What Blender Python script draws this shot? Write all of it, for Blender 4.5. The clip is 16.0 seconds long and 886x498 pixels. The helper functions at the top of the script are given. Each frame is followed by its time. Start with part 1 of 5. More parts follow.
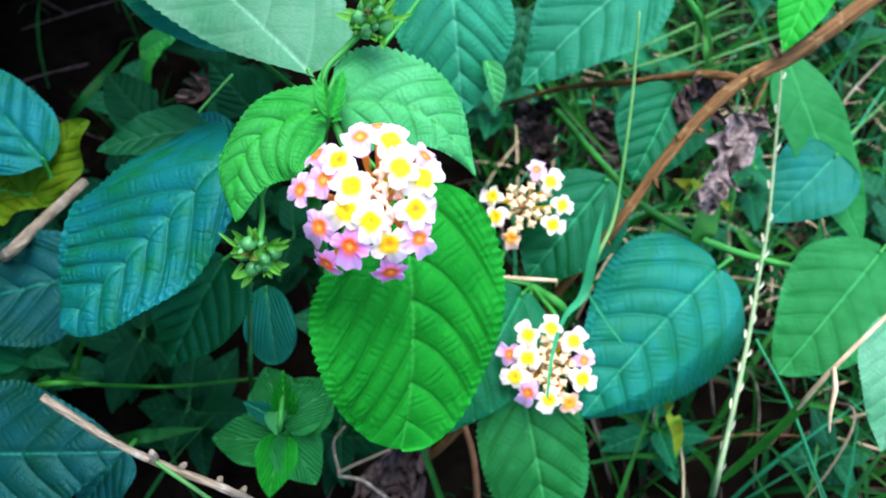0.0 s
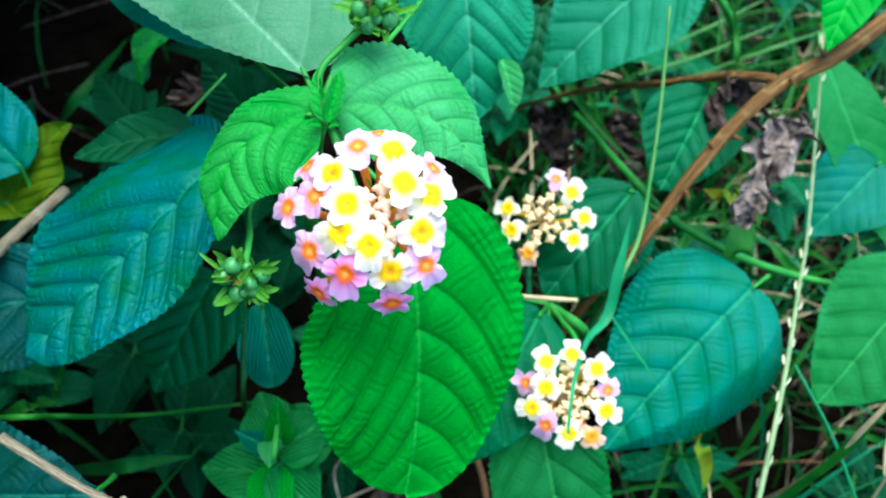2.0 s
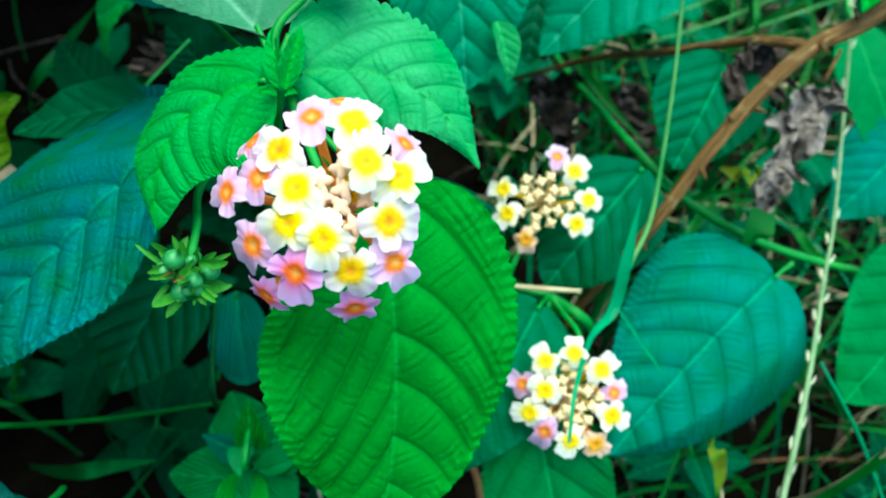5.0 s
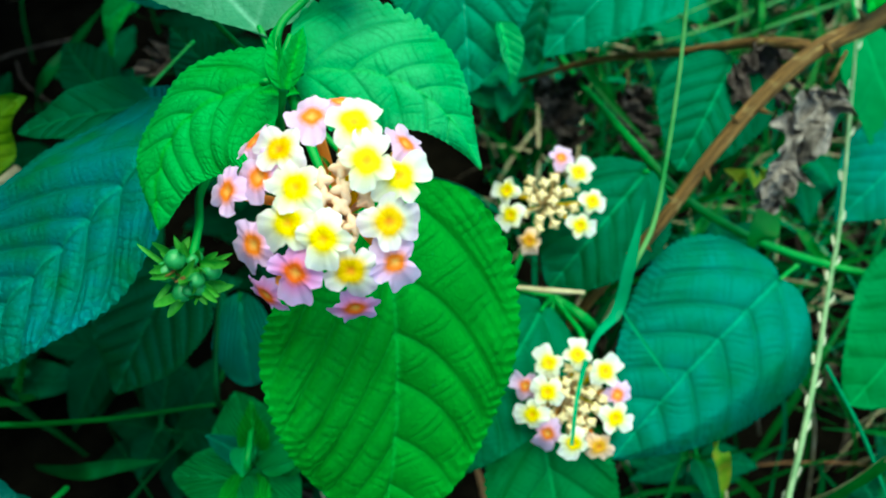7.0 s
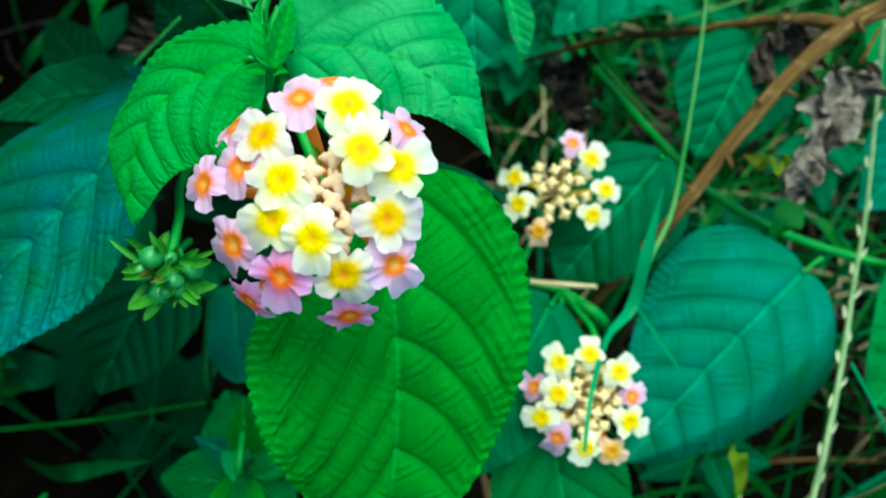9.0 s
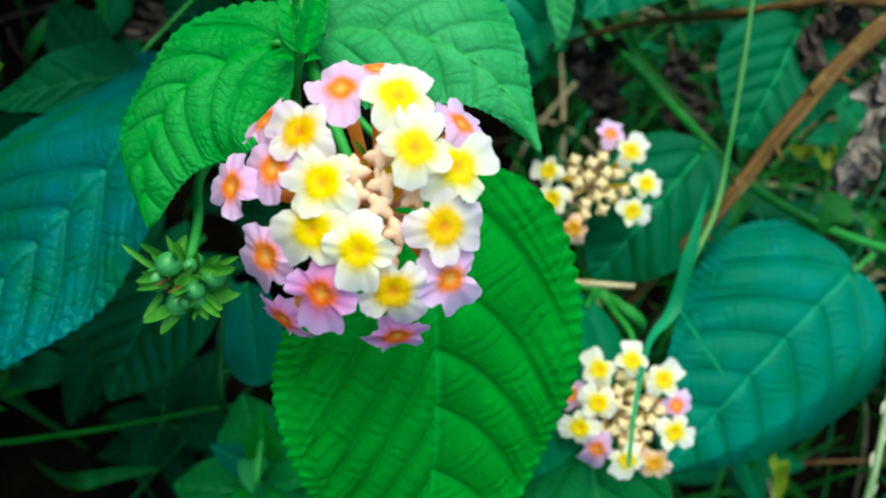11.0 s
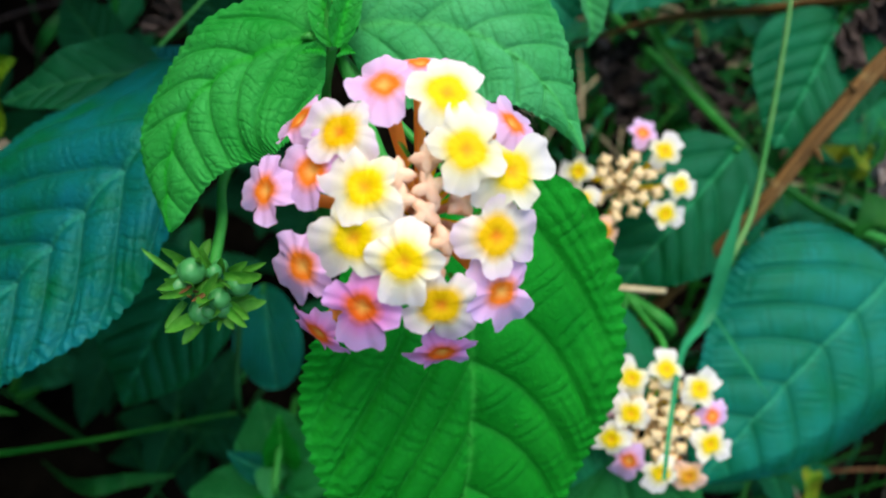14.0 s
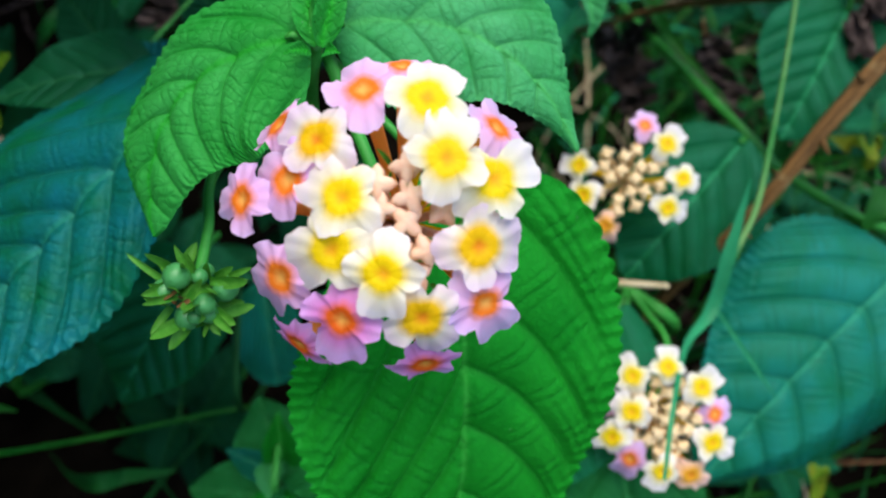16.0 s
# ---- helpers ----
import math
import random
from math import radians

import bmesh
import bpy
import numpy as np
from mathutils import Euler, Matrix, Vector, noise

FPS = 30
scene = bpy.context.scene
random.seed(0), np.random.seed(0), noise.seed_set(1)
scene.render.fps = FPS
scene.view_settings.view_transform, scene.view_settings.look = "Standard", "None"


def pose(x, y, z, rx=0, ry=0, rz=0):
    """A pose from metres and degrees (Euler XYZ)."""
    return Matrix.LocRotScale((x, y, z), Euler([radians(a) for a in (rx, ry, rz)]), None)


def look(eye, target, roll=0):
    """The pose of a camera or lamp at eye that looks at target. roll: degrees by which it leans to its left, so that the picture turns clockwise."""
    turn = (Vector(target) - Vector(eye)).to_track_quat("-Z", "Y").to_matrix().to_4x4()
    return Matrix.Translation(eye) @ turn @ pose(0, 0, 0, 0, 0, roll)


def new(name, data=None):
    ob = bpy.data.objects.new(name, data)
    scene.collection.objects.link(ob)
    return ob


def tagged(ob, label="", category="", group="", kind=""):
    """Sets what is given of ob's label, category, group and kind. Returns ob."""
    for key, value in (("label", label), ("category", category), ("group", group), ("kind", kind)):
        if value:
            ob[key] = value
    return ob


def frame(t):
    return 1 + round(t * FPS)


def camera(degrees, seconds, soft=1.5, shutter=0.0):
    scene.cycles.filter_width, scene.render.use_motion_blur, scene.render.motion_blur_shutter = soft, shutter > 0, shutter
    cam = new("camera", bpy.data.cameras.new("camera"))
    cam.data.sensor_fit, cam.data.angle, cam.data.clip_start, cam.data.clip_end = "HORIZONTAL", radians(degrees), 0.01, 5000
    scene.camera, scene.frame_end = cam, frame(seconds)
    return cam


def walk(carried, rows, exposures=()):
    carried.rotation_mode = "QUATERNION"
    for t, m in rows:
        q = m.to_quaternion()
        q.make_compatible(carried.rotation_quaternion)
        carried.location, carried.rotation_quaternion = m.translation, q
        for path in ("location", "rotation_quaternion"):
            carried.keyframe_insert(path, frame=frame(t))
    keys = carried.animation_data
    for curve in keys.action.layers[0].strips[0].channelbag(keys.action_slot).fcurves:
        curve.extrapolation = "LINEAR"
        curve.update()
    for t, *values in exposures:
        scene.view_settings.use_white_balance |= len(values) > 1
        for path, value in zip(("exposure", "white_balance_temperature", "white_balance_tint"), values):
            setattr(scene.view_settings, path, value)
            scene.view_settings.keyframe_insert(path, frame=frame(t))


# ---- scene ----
# ---- camera and walk ----
cam = camera(60.0, 16.0, soft=1.9)
PATH = [
    (0.0, pose(-0.00000, -0.00000, 0.40000, 40.000, 0.000, 0.000)),
    (0.5, pose(-0.00022, 0.00590, 0.39620, 39.886, 0.218, 0.411)),
    (1.0, pose(-0.00063, 0.01023, 0.39206, 40.260, 0.320, 0.551)),
    (1.5, pose(-0.00058, 0.01448, 0.38835, 40.286, 0.285, 0.649)),
    (2.0, pose(-0.00011, 0.01895, 0.38510, 40.122, 0.353, 0.743)),
    (2.5, pose(0.00057, 0.02330, 0.38104, 39.919, 0.304, 0.786)),
    (3.0, pose(0.00034, 0.02738, 0.37818, 39.490, 0.388, 0.883)),
    (3.5, pose(0.00138, 0.02907, 0.37628, 39.243, 0.495, 0.826)),
    (4.0, pose(0.00336, 0.03021, 0.37287, 39.101, 0.441, 0.733)),
    (4.2, pose(0.00285, 0.03189, 0.37114, 38.947, 0.311, 0.678)),
    (6.5, pose(0.00813, 0.04063, 0.36544, 38.181, 1.390, 1.566)),
    (7.0, pose(0.00530, 0.03731, 0.36658, 38.635, 0.920, 1.325)),
    (7.5, pose(0.00515, 0.04602, 0.35918, 37.631, 1.402, 1.753)),
    (8.0, pose(0.00275, 0.04540, 0.35859, 37.695, 1.120, 1.604)),
    (8.5, pose(0.00381, 0.04694, 0.36027, 37.327, 0.964, 1.380)),
    (8.7, pose(0.00426, 0.04728, 0.35926, 37.367, 0.912, 1.391)),
    (11.0, pose(-0.00304, 0.05786, 0.34878, 36.383, 1.141, 1.599)),
    (11.5, pose(-0.00612, 0.05962, 0.34808, 36.025, 1.298, 1.508)),
    (12.0, pose(-0.00781, 0.05926, 0.34648, 36.325, 0.869, 1.536)),
    (12.5, pose(-0.00989, 0.06107, 0.34553, 36.313, 0.768, 1.421)),
    (13.0, pose(-0.00729, 0.06214, 0.34544, 36.275, 1.215, 1.837)),
    (13.5, pose(-0.00825, 0.06337, 0.34494, 36.056, 1.095, 1.904)),
    (14.0, pose(-0.00795, 0.06294, 0.34416, 36.181, 1.398, 2.147)),
    (14.5, pose(-0.00762, 0.06370, 0.34404, 35.811, 1.536, 2.283)),
    (15.0, pose(-0.00639, 0.06388, 0.34261, 35.819, 1.585, 2.320)),
    (15.5, pose(-0.00773, 0.06549, 0.34171, 35.318, 1.643, 2.273)),
    (16.0, pose(-0.00507, 0.06662, 0.34353, 35.111, 2.203, 2.416)),
]
EXPOSURES = [(0.0, 1.84, 6170, 19), (1.0, 1.84, 5480, 8), (2.0, 1.72, 6220, 0), (2.6, 1.68, 5920, -10), (4.0, 1.58, 6000, -16), (6.5, 1.37, 6550, -31), (8.5, 1.23, 6750, -34), (11.0, 1.08, 6800, -14), (13.0, 1.0, 6930, 1), (16.0, 0.96, 6630, 11)]
walk(cam, PATH, EXPOSURES)

# ---- sky and sun ----
world = bpy.data.worlds.new("sky")
scene.world = world
world.use_nodes = True
wn = world.node_tree
sky = wn.nodes.new("ShaderNodeTexSky")
sky.sky_type = "NISHITA"
sky.sun_disc = False
sky.sun_elevation, sky.sun_rotation = radians(84), radians(60)
wn.links.new(sky.outputs[0], wn.nodes["Background"].inputs[0])
wn.nodes["Background"].inputs[1].default_value = 0.15
sun_data = bpy.data.lights.new("sun", "SUN")
sun_data.energy, sun_data.angle, sun_data.color = 2.3, radians(55), (1.0, 0.93, 0.82)
sun = new("sun", sun_data)
sun.matrix_world = look((0.10, 0.06, 0.98), (0.0, 0.0, 0.0))

# ---- materials ----
def material(name):
    m = bpy.data.materials.new(name)
    m.use_nodes = True
    t = m.node_tree
    return m, t, t.nodes["Principled BSDF"]


def node(t, kind, **values):
    n = t.nodes.new(kind)
    for key, v in values.items():
        if key in n.inputs:
            n.inputs[key].default_value = v
    return n


def mixed(t, fac, a, b, blend="MIX"):
    n = t.nodes.new("ShaderNodeMix")
    n.data_type, n.blend_type = "RGBA", blend
    for sock, v in ((n.inputs[0], fac), (n.inputs[6], a), (n.inputs[7], b)):
        if isinstance(v, bpy.types.NodeSocket):
            t.links.new(v, sock)
        elif isinstance(v, tuple):
            sock.default_value = (*v, 1) if len(v) == 3 else v
        else:
            sock.default_value = v
    return n.outputs[2]


def ramp(t, fac, *stops):
    n = t.nodes.new("ShaderNodeValToRGB")
    while len(n.color_ramp.elements) < len(stops):
        n.color_ramp.elements.new(0.5)
    for e, (p, c) in zip(n.color_ramp.elements, stops):
        e.position = p
        e.color = (*c, 1) if isinstance(c, tuple) else (c, c, c, 1)
    t.links.new(fac, n.inputs[0])
    return n.outputs[0]


def noise_of(t, scale, detail=4, vector=None, rough=0.6):
    n = node(t, "ShaderNodeTexNoise", Scale=scale, Detail=detail, Roughness=rough)
    if vector is None:
        vector = t.nodes.new("ShaderNodeTexCoord").outputs["Object"]
    t.links.new(vector, n.inputs["Vector"])
    return n.outputs["Fac"]


def bumped(t, bsdf, height, distance, strength=1.0, after=None):
    n = node(t, "ShaderNodeBump", Strength=strength, Distance=distance)
    t.links.new(height, n.inputs["Height"])
    if after is not None:
        t.links.new(after, n.inputs["Normal"])
    t.links.new(n.outputs[0], bsdf.inputs["Normal"])
    return n.outputs[0]


def leaf_material(name, dark, light, vein, rough=0.5, through_light=0.22, tertiary=1.0, gloss=0.07, net_scale=700.0, sheen=(0.25, 0.85, 0.85)):
    """A leaf: mottled green, paler ribs, a net of fine ribs as relief and as painted crease shade, a little light
    through it.
    """
    m, t, p = material(name)
    attr = t.nodes.new("ShaderNodeAttribute")
    attr.attribute_name = "vein"
    info = t.nodes.new("ShaderNodeObjectInfo")
    base = mixed(t, ramp(t, noise_of(t, 60, 6), (0.36, 0.0), (0.64, 1.0)), dark, light)
    base = mixed(t, ramp(t, noise_of(t, 28, 3), (0.35, 0.0), (0.75, 0.55)), base, tuple(0.6 * k for k in dark))
    hsv = node(t, "ShaderNodeHueSaturation")
    t.links.new(base, hsv.inputs["Color"])
    val = node(t, "ShaderNodeMapRange")
    val.inputs["To Min"].default_value, val.inputs["To Max"].default_value = 0.8, 1.2
    t.links.new(info.outputs["Random"], val.inputs["Value"])
    t.links.new(val.outputs[0], hsv.inputs["Value"])
    col = mixed(t, attr.outputs["Fac"], hsv.outputs[0], vein)
    # fine ribs darker, with the shade of their creases painted in
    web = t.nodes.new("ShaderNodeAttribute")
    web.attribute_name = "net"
    rib_shade = ramp(t, web.outputs["Fac"], (0.0, 0.0), (1.0, 0.6))
    col = mixed(t, rib_shade, col, tuple(0.55 * k for k in dark))
    spot = t.nodes.new("ShaderNodeTexCoord").outputs["Object"]
    bent = node(t, "ShaderNodeVectorMath")
    wob = node(t, "ShaderNodeTexNoise", Scale=300.0, Detail=2.0)
    t.links.new(spot, wob.inputs["Vector"])
    bent.operation = "MULTIPLY_ADD"
    t.links.new(wob.outputs["Color"], bent.inputs[0])
    bent.inputs[1].default_value = (0.0016, 0.0016, 0.0016)
    t.links.new(spot, bent.inputs[2])
    net = node(t, "ShaderNodeTexVoronoi", Scale=net_scale)
    net.feature = "DISTANCE_TO_EDGE"
    t.links.new(bent.outputs[0], net.inputs["Vector"])
    cells = ramp(t, net.outputs["Distance"], (0.0, 0.0), (0.16, 0.7), (0.45, 1.0))
    # edges of the cells darkened too, part rib, part painted groove shade
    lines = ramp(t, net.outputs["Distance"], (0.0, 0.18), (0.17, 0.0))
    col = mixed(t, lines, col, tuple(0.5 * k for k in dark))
    spots = ramp(t, noise_of(t, 900, 2), (0.75, 0.0), (0.79, 0.18))
    col = mixed(t, spots, col, (0.42, 0.55, 0.45))
    t.links.new(col, p.inputs["Base Color"])
    p.inputs["Roughness"].default_value = rough
    p.inputs["Specular IOR Level"].default_value = gloss
    p.inputs["Specular Tint"].default_value = (*sheen, 1)
    first = bumped(t, p, cells, 0.00013 * tertiary, 0.6)
    bumped(t, p, noise_of(t, 1800, 3), 0.00014, 0.7, first)
    back = t.nodes.new("ShaderNodeBsdfTranslucent")
    t.links.new(mixed(t, 0.5, col, (0.02, 0.36, 0.01)), back.inputs["Color"])
    mix = t.nodes.new("ShaderNodeMixShader")
    mix.inputs[0].default_value = through_light
    t.links.new(p.outputs[0], mix.inputs[1])
    t.links.new(back.outputs[0], mix.inputs[2])
    t.links.new(mix.outputs[0], t.nodes["Material Output"].inputs["Surface"])
    return m


def petal_material(name, throat, eye, inner, outer, eye_edge=0.47):
    """A floret: coloured by how far out on the limb a point lies."""
    m, t, p = material(name)
    attr = t.nodes.new("ShaderNodeAttribute")
    attr.attribute_name = "rad"
    wob = t.nodes.new("ShaderNodeMath")
    wob.operation = "MULTIPLY_ADD"
    t.links.new(noise_of(t, 900, 3), wob.inputs[0])
    wob.inputs[1].default_value = 0.14
    sub = t.nodes.new("ShaderNodeMath")
    sub.operation = "SUBTRACT"
    t.links.new(attr.outputs["Fac"], wob.inputs[2])
    t.links.new(wob.outputs[0], sub.inputs[0])
    sub.inputs[1].default_value = 0.07
    col = ramp(t, sub.outputs[0], (0.0, throat), (0.05, throat), (0.22, eye), (eye_edge - 0.09, eye), (eye_edge + 0.13, inner), (0.92, outer))
    info = t.nodes.new("ShaderNodeObjectInfo")
    hsv = node(t, "ShaderNodeHueSaturation")
    val = node(t, "ShaderNodeMapRange")
    val.inputs["To Min"].default_value, val.inputs["To Max"].default_value = 0.9, 1.06
    t.links.new(info.outputs["Random"], val.inputs["Value"])
    t.links.new(val.outputs[0], hsv.inputs["Value"])
    t.links.new(col, hsv.inputs["Color"])
    t.links.new(hsv.outputs[0], p.inputs["Base Color"])
    p.inputs["Roughness"].default_value = 0.6
    p.inputs["Specular IOR Level"].default_value = 0.25
    bumped(t, p, noise_of(t, 1400, 4), 0.0002, 0.5)
    back = t.nodes.new("ShaderNodeBsdfTranslucent")
    t.links.new(hsv.outputs[0], back.inputs["Color"])
    mix = t.nodes.new("ShaderNodeMixShader")
    mix.inputs[0].default_value = 0.38
    t.links.new(p.outputs[0], mix.inputs[1])
    t.links.new(back.outputs[0], mix.inputs[2])
    t.links.new(mix.outputs[0], t.nodes["Material Output"].inputs["Surface"])
    return m


def plain_material(name, a, b, scale, rough=0.7, bump=0.0003, bump_scale=None, spec=0.3, through_light=0.0):
    """Two mottled tones with grain in relief."""
    m, t, p = material(name)
    info = t.nodes.new("ShaderNodeObjectInfo")
    col = mixed(t, ramp(t, noise_of(t, scale, 5), (0.32, 0.0), (0.7, 1.0)), a, b)
    hsv = node(t, "ShaderNodeHueSaturation")
    val = node(t, "ShaderNodeMapRange")
    val.inputs["To Min"].default_value, val.inputs["To Max"].default_value = 0.75, 1.25
    isl = t.nodes.new("ShaderNodeNewGeometry").outputs["Random Per Island"]
    t.links.new(isl, val.inputs["Value"])
    t.links.new(val.outputs[0], hsv.inputs["Value"])
    t.links.new(col, hsv.inputs["Color"])
    t.links.new(hsv.outputs[0], p.inputs["Base Color"])
    p.inputs["Roughness"].default_value = rough
    p.inputs["Specular IOR Level"].default_value = spec
    bumped(t, p, noise_of(t, bump_scale or scale * 6, 5), bump, 0.8)
    if through_light:
        back = t.nodes.new("ShaderNodeBsdfTranslucent")
        t.links.new(hsv.outputs[0], back.inputs["Color"])
        mix = t.nodes.new("ShaderNodeMixShader")
        mix.inputs[0].default_value = through_light
        t.links.new(p.outputs[0], mix.inputs[1])
        t.links.new(back.outputs[0], mix.inputs[2])
        t.links.new(mix.outputs[0], t.nodes["Material Output"].inputs["Surface"])
    return m


def bark_material(name, dark, mid, pale):
    """Dry bark: streaks along the branch, blotches and fine cracks."""
    m, t, p = material(name)
    spot = t.nodes.new("ShaderNodeTexCoord").outputs["UV"]
    stretch = node(t, "ShaderNodeVectorMath")
    stretch.operation = "MULTIPLY"
    t.links.new(spot, stretch.inputs[0])
    stretch.inputs[1].default_value = (9.0, 14.0, 1.0)
    streak = noise_of(t, 1.0, 6, stretch.outputs[0])
    col = mixed(t, ramp(t, streak, (0.32, 0.0), (0.66, 1.0)), dark, mid)
    col = mixed(t, ramp(t, noise_of(t, 160, 4), (0.55, 0.0), (0.75, 0.7)), col, pale)
    t.links.new(col, p.inputs["Base Color"])
    p.inputs["Roughness"].default_value = 0.75
    p.inputs["Specular IOR Level"].default_value = 0.15
    first = bumped(t, p, streak, 0.0008, 0.9)
    bumped(t, p, noise_of(t, 900, 4), 0.0003, 0.7, first)
    return m


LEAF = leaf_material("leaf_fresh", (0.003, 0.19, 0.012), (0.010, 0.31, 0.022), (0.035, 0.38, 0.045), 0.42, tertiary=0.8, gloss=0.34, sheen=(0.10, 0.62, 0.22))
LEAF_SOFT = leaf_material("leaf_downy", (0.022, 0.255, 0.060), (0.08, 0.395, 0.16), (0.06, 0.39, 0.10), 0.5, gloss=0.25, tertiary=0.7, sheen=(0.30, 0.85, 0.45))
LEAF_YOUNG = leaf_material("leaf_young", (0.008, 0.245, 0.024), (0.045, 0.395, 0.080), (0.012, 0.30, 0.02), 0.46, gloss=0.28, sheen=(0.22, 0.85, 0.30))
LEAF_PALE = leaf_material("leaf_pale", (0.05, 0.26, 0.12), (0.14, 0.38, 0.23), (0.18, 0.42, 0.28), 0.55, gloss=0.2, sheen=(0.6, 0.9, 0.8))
# blue tone is the sky's sheen painted into the leaf colour
LEAF_BLUE = leaf_material("leaf_sky_sheen", (0.001, 0.118, 0.042), (0.003, 0.165, 0.225), (0.015, 0.22, 0.15), 0.42, gloss=0.34, tertiary=1.35)
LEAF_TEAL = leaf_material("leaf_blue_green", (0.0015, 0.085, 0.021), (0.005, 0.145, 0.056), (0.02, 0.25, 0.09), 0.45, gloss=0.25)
# again some blue sky sheen put into the base colour
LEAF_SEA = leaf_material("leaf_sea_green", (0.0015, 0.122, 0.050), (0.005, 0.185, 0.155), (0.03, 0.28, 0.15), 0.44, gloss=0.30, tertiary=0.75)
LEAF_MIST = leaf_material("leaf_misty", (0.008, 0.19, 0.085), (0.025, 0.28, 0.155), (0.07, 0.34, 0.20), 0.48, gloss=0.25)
# three darker leaves: the shade of the undergrowth is put into their colour
LEAF_SHADE = leaf_material("leaf_shaded_blue", (0.002, 0.050, 0.030), (0.003, 0.080, 0.100), (0.012, 0.16, 0.11), 0.42, gloss=0.30)
LEAF_DARK = leaf_material("leaf_shaded_dark", (0.003, 0.055, 0.018), (0.006, 0.10, 0.035), (0.02, 0.14, 0.05), 0.45, gloss=0.2)
LEAF_DEEP = leaf_material("leaf_shaded_deep", (0.001, 0.020, 0.008), (0.003, 0.045, 0.018), (0.008, 0.06, 0.02), 0.55, gloss=0.05)
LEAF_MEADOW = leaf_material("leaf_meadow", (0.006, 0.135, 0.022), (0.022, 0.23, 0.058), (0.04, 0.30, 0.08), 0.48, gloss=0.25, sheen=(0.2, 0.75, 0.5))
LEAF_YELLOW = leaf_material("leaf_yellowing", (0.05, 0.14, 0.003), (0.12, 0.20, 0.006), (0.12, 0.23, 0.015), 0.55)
LEAF_DEAD = plain_material("leaf_withered", (0.03, 0.023, 0.022), (0.30, 0.25, 0.235), 260, 0.85, 0.0006, 700)
STEM = plain_material("stem_green", (0.012, 0.18, 0.02), (0.035, 0.28, 0.04), 120, 0.5, 0.0002, 900)
# darker copy of stem_green, with the undergrowth's shade in its colour
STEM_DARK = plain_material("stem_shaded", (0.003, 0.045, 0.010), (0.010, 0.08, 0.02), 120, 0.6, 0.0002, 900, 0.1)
# darker tone of leaf_withered, also used for thin twigs on the ground
LEAF_DEAD_DARK = plain_material("leaf_withered_dark", (0.010, 0.007, 0.007), (0.10, 0.075, 0.070), 260, 0.85, 0.0006, 700, 0.1)
BARK = bark_material("bark_brown", (0.035, 0.018, 0.007), (0.21, 0.11, 0.034), (0.34, 0.25, 0.11))
TWIG = bark_material("twig_grey", (0.09, 0.068, 0.045), (0.34, 0.30, 0.21), (0.62, 0.60, 0.53))
DRY_STEM = plain_material("dry_stem", (0.12, 0.05, 0.02), (0.30, 0.14, 0.06), 120, 0.8, 0.0003, 700)
STRAW = plain_material("dry_straw", (0.30, 0.24, 0.13), (0.52, 0.46, 0.30), 140, 0.7, 0.0003, 800)
GRASS = plain_material("grass_green", (0.003, 0.088, 0.008), (0.024, 0.175, 0.018), 60, 0.5, 0.0001, 900, 0.15, 0.25)
STALK = plain_material("grass_stalk", (0.03, 0.18, 0.04), (0.13, 0.27, 0.09), 60, 0.6, 0.0001, 900, 0.15)
LITTER = plain_material("litter", (0.008, 0.006, 0.005), (0.06, 0.045, 0.033), 200, 0.9, 0.0003, 700, 0.1)
# grass_green darkened: shade under the leaves is given as colour
GRASS_DARK = plain_material("grass_shaded", (0.002, 0.045, 0.008), (0.006, 0.09, 0.016), 60, 0.6, 0.0001, 900, 0.1, 0.15)
GRASS_BLUE = plain_material("grass_bluish", (0.006, 0.17, 0.07), (0.02, 0.27, 0.11), 60, 0.5, 0.0001, 900, 0.2, 0.2)
BERRY = plain_material("berry_green", (0.025, 0.19, 0.045), (0.075, 0.31, 0.10), 200, 0.35, 0.0001, 900, 0.35)
BRACT = plain_material("bract_green", (0.022, 0.20, 0.010), (0.11, 0.35, 0.045), 300, 0.5, 0.0002, 900, 0.2, 0.2)
LEAFLET_Y = plain_material("blade_yellowing", (0.05, 0.26, 0.01), (0.34, 0.28, 0.02), 90, 0.55, 0.0002, 900, 0.15, 0.2)
SPIKE_STEM = plain_material("spike_stem", (0.10, 0.22, 0.09), (0.24, 0.33, 0.18), 200, 0.6, 0.0003, 900)
CHAFF = plain_material("pale_bract", (0.34, 0.36, 0.25), (0.62, 0.61, 0.48), 300, 0.7, 0.0002, 900)
SHADE_THICKET = plain_material("shade_thicket_leaf", (0.004, 0.06, 0.012), (0.012, 0.11, 0.03), 40, 0.5, 0.0002, 900, 0.2, 0.1)
# near black: shade under the plants is painted into the soil
SOIL_SHADED = plain_material("soil", (0.0014, 0.0012, 0.0009), (0.0065, 0.0053, 0.0038), 45, 0.95, 0.004, 160, 0.0)
BUD = plain_material("bud_peach", (0.72, 0.52, 0.26), (0.88, 0.72, 0.46), 500, 0.55, 0.0001, 1200, 0.3, 0.15)
